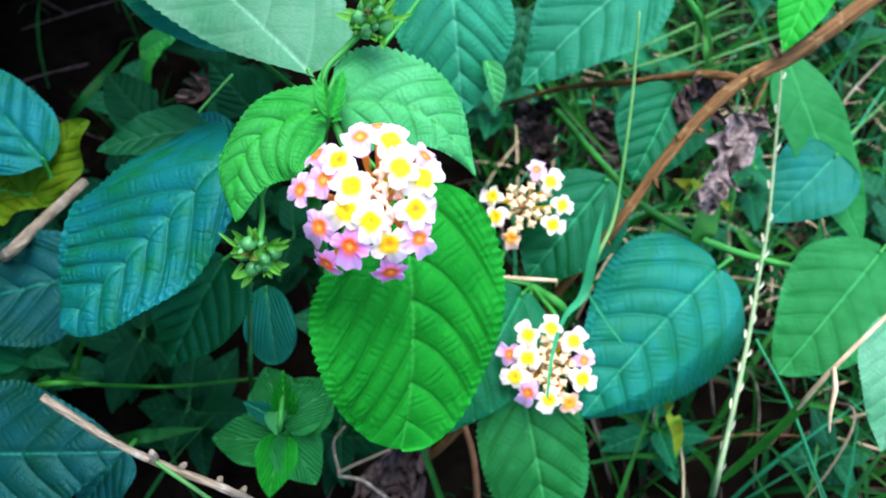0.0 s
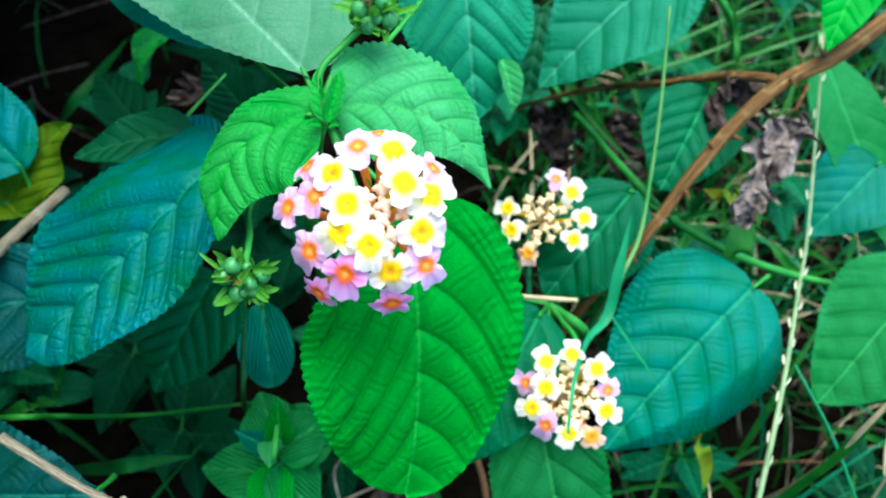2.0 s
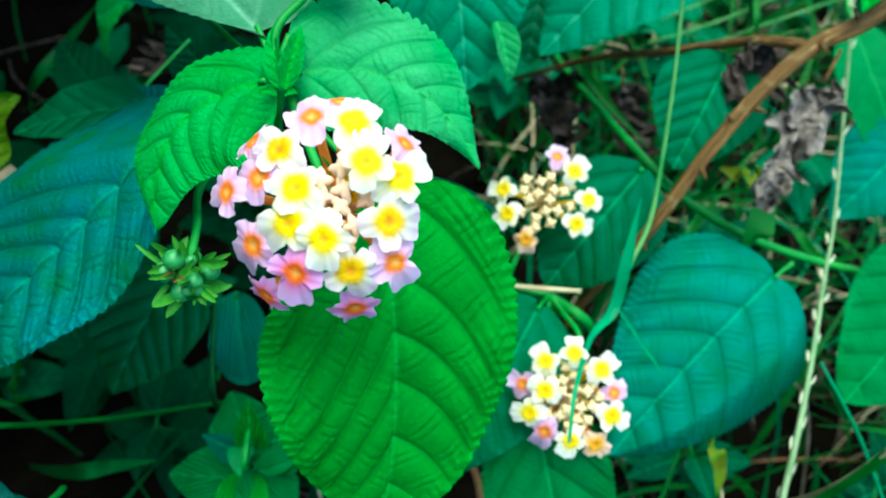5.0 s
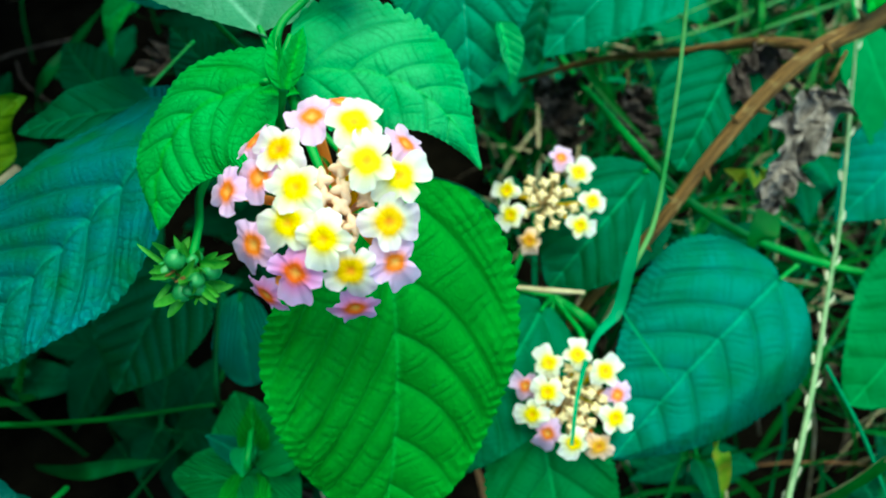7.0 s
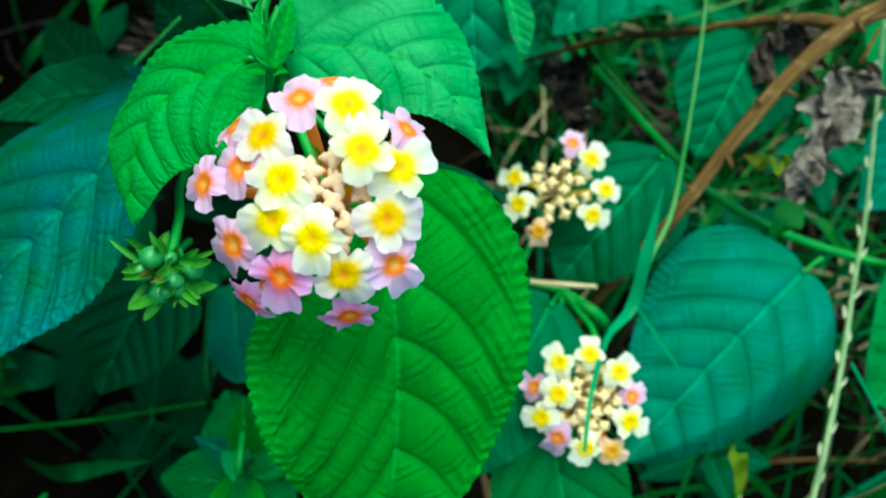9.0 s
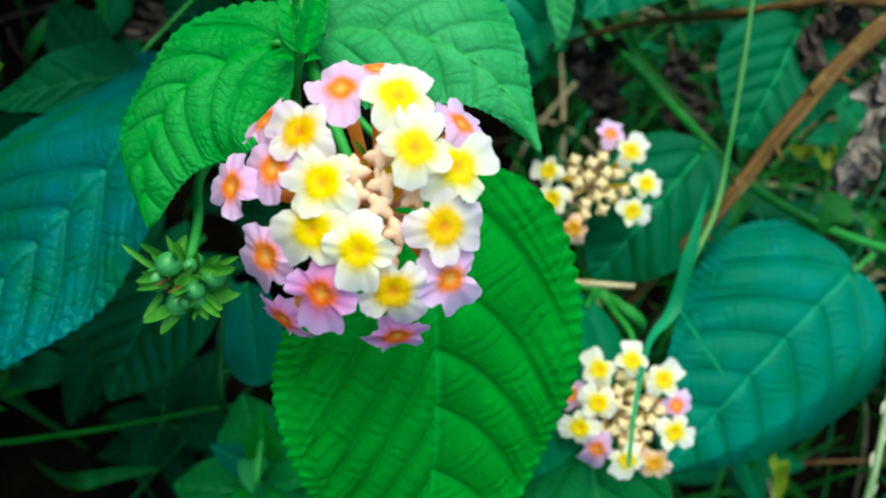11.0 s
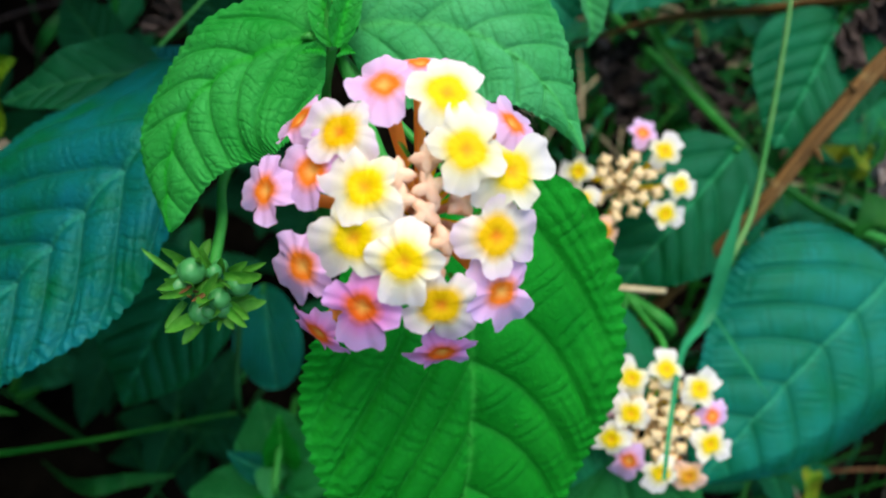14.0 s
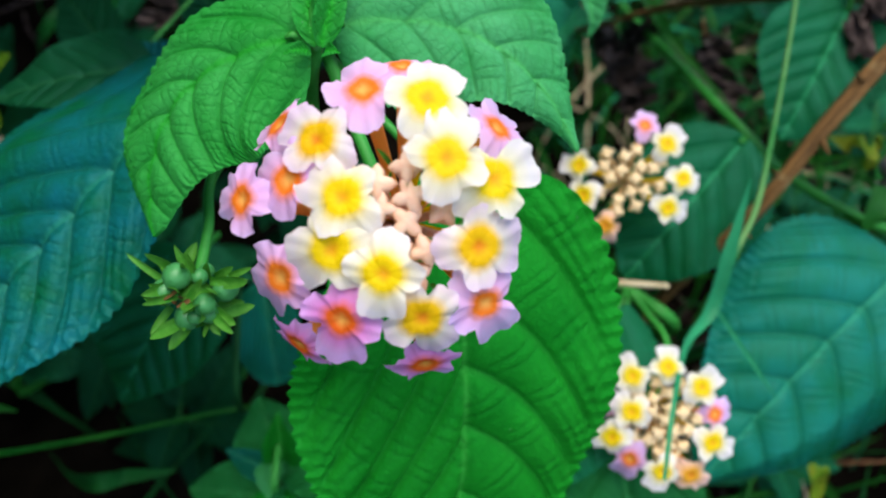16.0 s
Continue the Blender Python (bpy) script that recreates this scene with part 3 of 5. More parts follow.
def blade_data(points, width, n=8, fold=0.35, taper=(0.6, 1.0, 0.9, 0.05), facing=(0, -0.64, 0.77)):
    line = smooth_line(points, n)
    w = np.interp(np.linspace(0, 1, len(line)), np.linspace(0, 1, len(taper)), taper) * width / 2
    verts = []
    for i, c in enumerate(line):
        d = Vector(line[min(i + 1, len(line) - 1)] - line[max(i - 1, 0)]).normalized()
        side = d.cross(Vector(facing))
        side = side.normalized() if side.length > 1e-4 else Vector((1, 0, 0))
        up = side.cross(d).normalized()
        for k in (-1, -0.5, 0, 0.5, 1):
            verts.append(Vector(c) + side * k * w[i] + up * abs(k) * fold * w[i])
    return verts, grid_faces(len(line), 5)


def blade(name, parent, points, width, mat, label="", **shape):
    v, f = blade_data(points, width, **shape)
    if parent is not None:
        inv = world_of(parent).inverted()
        v = [inv @ q for q in v]
    ob = new(name, mesh_of(name, v, f, mat))
    if parent is not None:
        ob.parent = parent
    return tagged(ob, label)


def crumpled(parent, base, tip, normal, width, seed, name="blade", roll=1.15, mat=None):
    """A dead leaf: rolled in, its margins ruffled, the blade creased between the ribs."""
    along = Vector(tip) - Vector(base)
    rows, cols = 110, 56
    verts = []
    for i in range(rows):
        s = i / (rows - 1)
        half = width / 2 * ((s + 0.02) ** 0.5 * (1 - s + 0.015) ** 0.55) * 1.75 * (1 + 0.16 * math.sin(13 * s + seed))
        for j in range(cols):
            u = 2 * j / (cols - 1) - 1
            a = u * roll * (1 + 0.4 * math.sin(5 * s + seed))
            q = Vector((math.sin(a) * half / roll, s * along.length, (1 - math.cos(a)) * half * 0.8))
            ruff = math.sin(s * 38 + seed + 5 * u + 2.4 * math.sin(9 * s + u)) * abs(u) ** 1.3 * width * 0.22
            lap = math.sin(s * 23 + 1.7 * seed - 7 * abs(u)) * (1 - u * u) * width * 0.07
            k = noise.noise_vector(q * 120 + Vector((seed * 7.1, 0, 0))) * width * 0.26 + noise.noise_vector(q * 420 + Vector((0, seed * 3.3, 0))) * width * 0.09
            verts.append(q + k + Vector((0.4 * ruff * (1 if u > 0 else -1), 0.5 * ruff, ruff + lap)))
    return put(name, mesh_of(name, verts, grid_faces(rows, cols), mat or LEAF_DEAD), parent, axes(base, along, normal))


def cone(name, parent, base, tip, radius, mat):
    """A thorn or stub, broad at its base."""
    b0, t0 = Vector(base), Vector(tip)
    tube(name, parent, [b0 - (t0 - b0) * 0.3, b0 + (t0 - b0) * 0.3, t0], [radius, radius * 0.55, radius * 0.06], mat, 3, 7, 0.05)


def scatter_blades(name, spots, mat, label, seed, tall=(0.05, 0.12), wide=(0.0012, 0.0032), lean=(0.3, 1.1)):
    """Many loose blades in one mesh: each bends over from where it roots."""
    rng = random.Random(seed)
    verts, faces = [], []
    for x, y, z in spots:
        a, h = rng.uniform(0, 6.28), rng.uniform(*tall)
        tip = rng.uniform(*lean)
        d = Vector((math.cos(a), math.sin(a), 0))
        line = [Vector((x, y, z)) + d * h * math.sin(tip) * k ** 1.5 + Vector((0, 0, h * (math.cos(tip * 0.5) * k - 0.35 * tip * k ** 3))) for k in (0, 0.33, 0.66, 1.0)]
        v, f = blade_data(line, rng.uniform(*wide), 3, 0.3, (0.7, 1.0, 0.7, 0.06))
        n = len(verts)
        verts += v
        faces += [tuple(k + n for k in q) for q in f]
    ob = new(name, mesh_of(name, verts, faces, mat))
    return tagged(ob, label, "grass", "", "stuff")
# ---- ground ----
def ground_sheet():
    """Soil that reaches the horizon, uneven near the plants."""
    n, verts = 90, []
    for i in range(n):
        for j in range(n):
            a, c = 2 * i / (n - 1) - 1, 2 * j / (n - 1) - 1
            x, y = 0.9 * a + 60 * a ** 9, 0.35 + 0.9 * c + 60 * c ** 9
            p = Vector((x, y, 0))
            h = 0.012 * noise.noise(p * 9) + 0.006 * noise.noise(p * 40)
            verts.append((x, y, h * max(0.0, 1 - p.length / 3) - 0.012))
    return tagged(new("ground", mesh_of("ground", verts, grid_faces(n, n), SOIL_SHADED)), "soil with the shade of the undergrowth in its dark colour", "ground", "", "structure")


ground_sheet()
FACE = (0.0000, -0.4378, 0.8991)

# ---- the shrub with the large flower head ----
shrub = thing("lantana_shrub", (-0.0659, 0.2800, 0.0), "green lantana shrub with a pink and cream flower head", "shrub", "lantana shrubs")
NODE = (-0.0294, 0.1507, 0.2738)
tube("stem", shrub, [NODE, (-0.0329, 0.1527, 0.2605), (-0.0429, 0.1731, 0.2059), (-0.0659, 0.2800, 0.0)], [0.0016, 0.0018, 0.0024, 0.003], STEM, 10)
tube("stem", shrub, [NODE, (-0.0280, 0.1539, 0.2785), (-0.0271, 0.1566, 0.2807)], [0.0014, 0.001, 0.0005], STEM, 6)
leaf(shrub, (-0.0109, 0.1360, 0.2608), (-0.0118, 0.0960, 0.1973), (0.2259, -0.3581, 0.9060), 0.053, LEAF, (-0.0283, 0.1525, 0.2695), a=(0.35, 0.52), b=(0.5, 0.52), cup=-0.1, bow=0.03, sweep=-0.04, teeth=28, tooth=0.045, seed=3, fine=1.6, lean=(0.4, 2.0), arch=(2.8, 0.5), ribs=5, relief=1.5, lobe=0.02, point=0.05)
leaf(shrub, (-0.0264, 0.1534, 0.2742), (0.0087, 0.1453, 0.2569), (-0.0999, -0.3804, 0.9194), 0.032, LEAF_SOFT, NODE, a=0.4, b=1.25, cup=-0.15, bow=0.06, sweep=-0.19, teeth=28, tooth=0.07, seed=5, fine=1.6, relief=0.9, lean=0.8, arch=1.0, sides=(1.0, 0.78), ribs=5)
leaf(shrub, (-0.0317, 0.1500, 0.2752), (-0.0520, 0.1281, 0.2581), (-0.1503, -0.3751, 0.9147), 0.0285, LEAF_YOUNG, NODE, a=(0.35, 0.28), b=(0.75, 0.9), cup=-0.2, bow=0.08, sweep=0.22, teeth=28, tooth=0.06, seed=8, fine=1.6, relief=1.25, lean=0.8, arch=1.2, ribs=5, sides=(1.0, 0.66), lobe=0.08)
leaf(shrub, (-0.0348, 0.1639, 0.2764), (-0.1025, 0.2405, 0.2820), (-0.1988, -0.1623, 0.9665), 0.046, LEAF_PALE, NODE, cup=-0.1, bow=0.05, sweep=0.0, relief=0.7, teeth=30, tooth=0.04, seed=11, fine=1.4, a=(0.8, 0.25), b=(0.55, 0.7), sides=(0.74, 1.0), ribs=6)
leaf(shrub, (-0.0626, 0.1604, 0.2500), (-0.1082, 0.1219, 0.2203), (-0.2200, -0.3600, 0.9060), 0.0505, LEAF_BLUE, (-0.0504, 0.1663, 0.2459), a=(0.35, 0.25), b=(0.55, 0.80), cup=-0.05, bow=0.01, sweep=-0.015, teeth=24, tooth=0.05, seed=14, fine=1.7, lean=0.8, arch=1.3, ribs=6, relief=1.8, sides=(0.76, 1.62), fall=0.42, lobe=0.11)
leaf(shrub, (0.0021, 0.2439, 0.2627), (0.0067, 0.2078, 0.2245), (0.0000, -0.2763, 0.9611), 0.042, LEAF_MIST, NODE, cup=-0.1, teeth=26, seed=17, fine=1.2, b=0.8, relief=1.4)
leaf(shrub, (-0.0288, 0.1485, 0.2753), (-0.0309, 0.1604, 0.2801), (-0.3000, -0.5000, 0.8100), 0.0038, LEAF_YOUNG, seed=18, fold=0.35, fine=0.6, teeth=14, relief=1.2)
leaf(shrub, (-0.0274, 0.1477, 0.2759), (-0.0252, 0.1596, 0.2805), (0.3000, -0.5000, 0.8100), 0.0042, LEAF_YOUNG, seed=19, fold=0.35, fine=0.6, teeth=14, relief=1.2)
leaf(shrub, (-0.0290, 0.1478, 0.2748), (-0.0316, 0.1448, 0.2770), (-0.2000, -0.6000, 0.7700), 0.0022, LEAF_YOUNG, seed=20, curl=0.4, fine=0.4, teeth=8)
leaf(shrub, (-0.0276, 0.1474, 0.2750), (-0.0250, 0.1450, 0.2768), (0.2000, -0.6000, 0.7700), 0.0022, LEAF_YOUNG, seed=21, curl=0.4, fine=0.4, teeth=8)
main_head = flower_head(shrub, (-0.0143, 0.1121, 0.2829), (0.0499, -0.6030, 0.7962), (0.0000, 0.7660, 0.6428), [(-3.4, 13.9, "p"), (3.3, 12.6, "y"), (-7.8, 8.5, "w"), (-13.2, 10.8, "P"), (-4.9, 2.6, "y"), (5.3, 6.5, "y"), (10.1, 4.5, "y"), (-16.2, 2.4, "p"), (-10.9, 4.4, "p"), (-6.1, -2.5, "y"), (-0.9, -4.9, "y"), (8.6, -2.2, "w"), (9.4, -8.2, "p"), (2.9, -9.5, "w"), (-5.4, -9.9, "m"), (-12.0, -5.7, "p"), (-10.9, -13.4, "M"), (3.1, -15.3, "M"), (10.7, 10.5, "P"), (0.4, 17.2, "P")], 0.0098, 14, 0.019, 14, 0.0068, [(-0.0201, 0.1340, 0.2644), (-0.0283, 0.1525, 0.2695)], 3, 0.75, BUD_PINK, 1.05, 22)
berry_cluster(shrub, (-0.0469, 0.1235, 0.2504), (0.0000, -0.7158, 0.6983), 0.0047, 13, 36, [(-0.0471, 0.1343, 0.2516), (-0.0479, 0.1460, 0.2523), (-0.0346, 0.1576, 0.2581)], 4)
berry_cluster(shrub, (-0.0176, 0.1679, 0.2890), (0.0976, -0.4778, 0.8730), 0.0046, 13, 34, [(-0.0250, 0.1642, 0.2832), (-0.0299, 0.1587, 0.2799), NODE], 6)

leaf(shrub, (0.0150, 0.2176, 0.2406), (0.0187, 0.2062, 0.2284), (0.5185, -0.3744, 0.7688), 0.009, LEAF_SOFT, seed=82, curl=0.3, cup=0.4)

# ---- the shrub with the two half-open heads ----
second = thing("lantana_shrub", (0.0609, 0.2547, 0.0), "green lantana shrub with two half-open cream flower heads", "shrub", "lantana shrubs")
tube("stem", second, [(0.1618, 0.2080, 0.1372), (0.1347, 0.2127, 0.1412), (0.1077, 0.2151, 0.1523), (0.0852, 0.2228, 0.1627), (0.0731, 0.2365, 0.1677), (0.0616, 0.2829, 0.1544), (0.0538, 0.3551, 0.1235), (0.0583, 0.5858, 0.0)], [0.0014, 0.0016, 0.0016, 0.0016, 0.0016, 0.0015, 0.0018], STEM, 8)
tube("stem", second, [(0.0345, 0.1820, 0.1611), (0.0493, 0.1785, 0.1451), (0.0609, 0.2547, 0.0)], [0.0016, 0.002, 0.0025], STEM, 8)
flower_head(second, (0.0302, 0.1918, 0.1967), (-0.0994, -0.6007, 0.7932), (0.0000, 0.7660, 0.6428), [(-12.3, 3.3, "y"), (-11.1, -4.2, "y"), (9.1, 8.5, "y"), (13.3, 0.0, "y"), (9.7, -7.3, "y"), (-5.4, -11.9, "o"), (4.0, 13.6, "p")], 0.0092, 22, 0.016, 17, 0.0095, [(0.0226, 0.1849, 0.1766), (0.0220, 0.1821, 0.1664), (0.0345, 0.1820, 0.1611)], 5, 0.45)
flower_head(second, (0.0350, 0.1360, 0.1766), (-0.0499, -0.6030, 0.7962), (0.0000, 0.7660, 0.6428), [(-6.1, 10.3, "y"), (1.8, 12.6, "y"), (9.3, 8.3, "y"), (-6.4, 2.5, "y"), (-10.6, -3.9, "y"), (0.8, -11.4, "y"), (12.3, -4.6, "y"), (-12.3, 3.5, "p"), (-6.2, -9.3, "p"), (13.1, 1.5, "p"), (8.1, -13.0, "o")], 0.0099, 22, 0.016, 26, 0.0104, [(0.0422, 0.1625, 0.1643), (0.0382, 0.1748, 0.1616), (0.0345, 0.1820, 0.1611)], 7, 0.4)
leaf(second, (0.1064, 0.1848, 0.1686), (0.0513, 0.1345, 0.1434), (0.0000, -0.4313, 0.9022), 0.061, LEAF_SEA, (0.1131, 0.1903, 0.1681), a=0.28, b=0.8, cup=-0.1, bow=0.04, teeth=34, tooth=0.045, seed=23, fine=1.6, lean=0.6, arch=1.2, relief=1.4, lobe=0.02, droop=(0.45, 0.08), sweep=0.02)
leaf(second, (0.0282, 0.1366, 0.1596), (0.0397, 0.0971, 0.1134), (0.0000, -0.3823, 0.9241), 0.04, LEAF_MEADOW, (0.0345, 0.1820, 0.1611), cup=-0.1, teeth=26, seed=26, fine=1.1, relief=1.6, b=0.8)
leaf(second, (0.0296, 0.1705, 0.1710), (-0.0012, 0.1195, 0.1582), (0.2063, -0.3597, 0.9100), 0.038, LEAF_TEAL, (0.0345, 0.1820, 0.1611), cup=-0.1, teeth=26, seed=29, relief=1.4)
leaf(second, (0.0643, 0.2133, 0.1874), (0.0330, 0.1824, 0.1653), (0.0000, -0.3823, 0.9241), 0.038, LEAF_TEAL, (0.0852, 0.2228, 0.1627), a=0.5, b=0.75, cup=-0.1, teeth=26, seed=31, relief=1.3)
leaf(second, (0.0950, 0.2488, 0.2041), (0.0742, 0.2137, 0.1877), (0.0000, -0.3823, 0.9241), 0.036, LEAF_TEAL, (0.0852, 0.2228, 0.1627), a=0.5, b=0.75, teeth=24, seed=34, relief=1.3)

# ---- the shrub at the dark side ----
dark = thing("lantana_shrub", (-0.3131, 0.3071, 0.0), "lantana shrub with bluish leaves in shade", "shrub", "lantana shrubs")
tube("stem", dark, [(-0.1760, 0.2046, 0.1931), (-0.1989, 0.1987, 0.1490), (-0.3131, 0.3071, 0.0)], [0.0016, 0.002, 0.003], STEM)
leaf(dark, (-0.1444, 0.2027, 0.2085), (-0.1802, 0.2346, 0.2314), (0.0999, -0.3804, 0.9194), 0.037, LEAF_BLUE, (-0.1446, 0.2018, 0.1973), cup=-0.1, seed=37, relief=1.9, b=0.85, fine=1.3, sides=(1.0, 0.75))
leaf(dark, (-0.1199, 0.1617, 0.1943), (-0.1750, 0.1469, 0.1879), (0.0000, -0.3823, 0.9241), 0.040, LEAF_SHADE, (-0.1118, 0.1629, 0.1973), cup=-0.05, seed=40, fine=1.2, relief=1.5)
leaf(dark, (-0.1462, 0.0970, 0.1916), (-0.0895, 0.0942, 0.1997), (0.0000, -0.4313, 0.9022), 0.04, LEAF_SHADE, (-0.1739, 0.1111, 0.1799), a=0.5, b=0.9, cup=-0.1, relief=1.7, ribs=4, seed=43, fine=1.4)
leaf(dark, (-0.1551, 0.2000, 0.1932), (-0.1326, 0.2200, 0.2126), (0.0000, -0.4801, 0.8772), 0.029, LEAF_YELLOW, (-0.1760, 0.2046, 0.1931), seed=46, wave=0.08, relief=1.6, fine=1.0)
leaf(dark, (-0.1738, 0.1997, 0.1890), (-0.1429, 0.2015, 0.1931), (0.0000, -0.1899, 0.9818), 0.024, LEAF_YELLOW, (-0.1760, 0.2046, 0.1931), seed=47, wave=0.08, relief=1.6)
leaf(dark, (-0.0773, 0.1707, 0.1907), (-0.0969, 0.1428, 0.1647), (0.0000, -0.4801, 0.8772), 0.036, LEAF_TEAL, (-0.0777, 0.1866, 0.1780), seed=48, relief=1.6)
leaf(dark, (-0.1669, 0.1490, 0.1660), (-0.1359, 0.1596, 0.1684), (0.0000, -0.2763, 0.9611), 0.026, LEAF_TEAL, (-0.1989, 0.1987, 0.1490), seed=49)

leaf(dark, (-0.1416, 0.3017, 0.1832), (-0.1196, 0.3002, 0.1950), (0.0000, -0.4801, 0.8772), 0.014, LEAF_MEADOW, (-0.1428, 0.2923, 0.1623), seed=90)
leaf(dark, (-0.1395, 0.2914, 0.1681), (-0.1247, 0.2982, 0.1934), (-0.5883, -0.3540, 0.7270), 0.013, LEAF_YOUNG, (-0.1428, 0.2902, 0.1605), seed=91, bow=0.15)
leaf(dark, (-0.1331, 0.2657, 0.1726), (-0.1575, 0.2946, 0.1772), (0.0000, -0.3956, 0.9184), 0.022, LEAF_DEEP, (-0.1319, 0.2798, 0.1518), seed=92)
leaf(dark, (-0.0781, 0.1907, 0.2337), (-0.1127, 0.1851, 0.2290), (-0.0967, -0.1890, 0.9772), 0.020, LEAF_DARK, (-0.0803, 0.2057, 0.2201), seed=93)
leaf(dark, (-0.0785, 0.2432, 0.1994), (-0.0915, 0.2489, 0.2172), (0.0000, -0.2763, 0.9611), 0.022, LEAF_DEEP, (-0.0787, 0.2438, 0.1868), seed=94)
leaf(dark, (-0.0783, 0.1996, 0.2150), (-0.0903, 0.2103, 0.2240), (0.2120, -0.4508, 0.8671), 0.02, LEAF_BLUE, (-0.0751, 0.2038, 0.2055), seed=95)

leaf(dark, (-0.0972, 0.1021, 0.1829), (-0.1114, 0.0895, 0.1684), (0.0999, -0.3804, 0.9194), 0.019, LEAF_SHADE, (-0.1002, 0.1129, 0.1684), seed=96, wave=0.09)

tube("stem", dark, [(-0.0781, 0.2329, 0.2234), (-0.0843, 0.2225, 0.2212), (-0.0903, 0.2114, 0.2184), (-0.1069, 0.2184, 0.1916)], [0.0004, 0.0005, 0.0006, 0.0007], STEM, 6, 7)
# ---- far leaves beyond the branch ----
far = thing("lantana_shrub", (0.2270, 0.5525, 0.0), "lantana shrub with pale leaves beyond the branch", "shrub", "lantana shrubs")
tube("stem", far, [(0.1021, 0.3239, 0.2149), (0.1373, 0.3431, 0.1657), (0.2270, 0.5525, 0.0)], [0.0016, 0.002, 0.003], STEM)
leaf(far, (0.0889, 0.3054, 0.2255), (0.0337, 0.2651, 0.1930), (0.0000, -0.3318, 0.9434), 0.052, LEAF_MIST, (0.1021, 0.3239, 0.2149), seed=52, relief=1.4)
leaf(far, (0.1401, 0.2667, 0.2452), (0.1261, 0.2393, 0.2288), (0.0000, -0.3823, 0.9241), 0.020, LEAF, (0.1589, 0.2921, 0.2404), seed=53)
leaf(far, (0.1620, 0.2996, 0.1815), (0.1910, 0.2271, 0.1337), (0.0000, -0.3823, 0.9241), 0.031, LEAF_MEADOW, (0.1682, 0.3259, 0.1774), relief=0.6, teeth=30, tooth=0.02, seed=56, sweep=0.05, b=0.7)
leaf(far, (0.1784, 0.2563, 0.1608), (0.1463, 0.2307, 0.1432), (0.0000, -0.3823, 0.9241), 0.038, LEAF_SEA, (0.2114, 0.2927, 0.1365), relief=0.5, seed=58)
leaf(far, (0.1914, 0.2146, 0.1427), (0.1356, 0.1603, 0.1298), (-0.1968, -0.3748, 0.9060), 0.048, LEAF_MEADOW, (0.2163, 0.2397, 0.1312), a=0.5, b=0.75, teeth=28, seed=60, relief=1.3, fine=1.2)
leaf(far, (0.1622, 0.1554, 0.1780), (0.1543, 0.1189, 0.1473), (-0.1968, -0.3748, 0.9060), 0.026, LEAF_PALE, (0.1847, 0.1795, 0.1590), seed=61, relief=1.2)
leaf(far, (0.0398, 0.3257, 0.1903), (0.0330, 0.2954, 0.1649), (0.0000, -0.3823, 0.9241), 0.036, LEAF_DARK, (0.0636, 0.3657, 0.1847), seed=62)

leaf(shrub, (-0.0657, 0.2088, 0.2553), (-0.1125, 0.2331, 0.2627), (-0.1010, -0.2749, 0.9562), 0.022, LEAF_SEA, NODE, seed=80)

# ---- herbs ----
herb = thing("herb", (-0.0941, 0.2236, 0.0), "small green herb with ribbed oval leaves", "herb")
tube("stem", herb, [(-0.0581, 0.1396, 0.1543), (-0.0604, 0.1314, 0.1396), (-0.0941, 0.2236, 0.0)], [0.0008, 0.001, 0.0015], STEM)
leaf(herb, (-0.0579, 0.1345, 0.1447), (-0.0569, 0.1415, 0.1637), (0.1048, -0.3655, 0.9249), 0.010, LEAF, seed=64, cup=0.2, teeth=2, tooth=0.0, ribs=4, lean=3.2, relief=2.2)
leaf(herb, (-0.0590, 0.1329, 0.1434), (-0.0422, 0.1447, 0.1454), (0.0000, -0.3823, 0.9241), 0.02, LEAF_MEADOW, seed=65, teeth=2, tooth=0.0, ribs=4, lean=3.2, relief=2.2)
leaf(herb, (-0.0598, 0.1356, 0.1404), (-0.0675, 0.1533, 0.1474), (0.0000, -0.3823, 0.9241), 0.022, LEAF_MEADOW, seed=66, teeth=2, tooth=0.0, ribs=4, lean=3.2, relief=2.2)
leaf(herb, (-0.0594, 0.1324, 0.1443), (-0.0730, 0.1372, 0.1496), (0.0000, -0.3823, 0.9241), 0.008, LEAF_SEA, seed=67, teeth=2, tooth=0.0, ribs=4, lean=3.2, relief=2.2)
leaf(herb, (-0.0594, 0.1298, 0.1382), (-0.0642, 0.1111, 0.1251), (0.0000, -0.3823, 0.9241), 0.016, LEAF, seed=68, teeth=2, tooth=0.0, ribs=4, lean=3.2, relief=2.2)
leaf(herb, (-0.0728, 0.1902, 0.1484), (-0.0675, 0.1646, 0.1309), (0.0000, -0.4801, 0.8772), 0.021, LEAF_SEA, (-0.0811, 0.1698, 0.1247), seed=70, a=0.5, b=0.5, teeth=2, tooth=0.0, ribs=5, lean=4.0, relief=2.0)
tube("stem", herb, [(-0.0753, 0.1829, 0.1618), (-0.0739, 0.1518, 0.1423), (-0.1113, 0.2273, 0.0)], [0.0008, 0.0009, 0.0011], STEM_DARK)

leaf(herb, (-0.0571, 0.1335, 0.1400), (-0.0413, 0.1496, 0.1444), (0.0000, -0.2763, 0.9611), 0.024, LEAF_MEADOW, seed=71, teeth=2, tooth=0.0, ribs=4, lean=3.2, relief=2.2)
leaf(herb, (-0.0584, 0.1306, 0.1389), (-0.0475, 0.1174, 0.1225), (0.2063, -0.3597, 0.9100), 0.020, LEAF_MEADOW, seed=72, teeth=2, tooth=0.0, ribs=4, lean=3.2, relief=2.2)
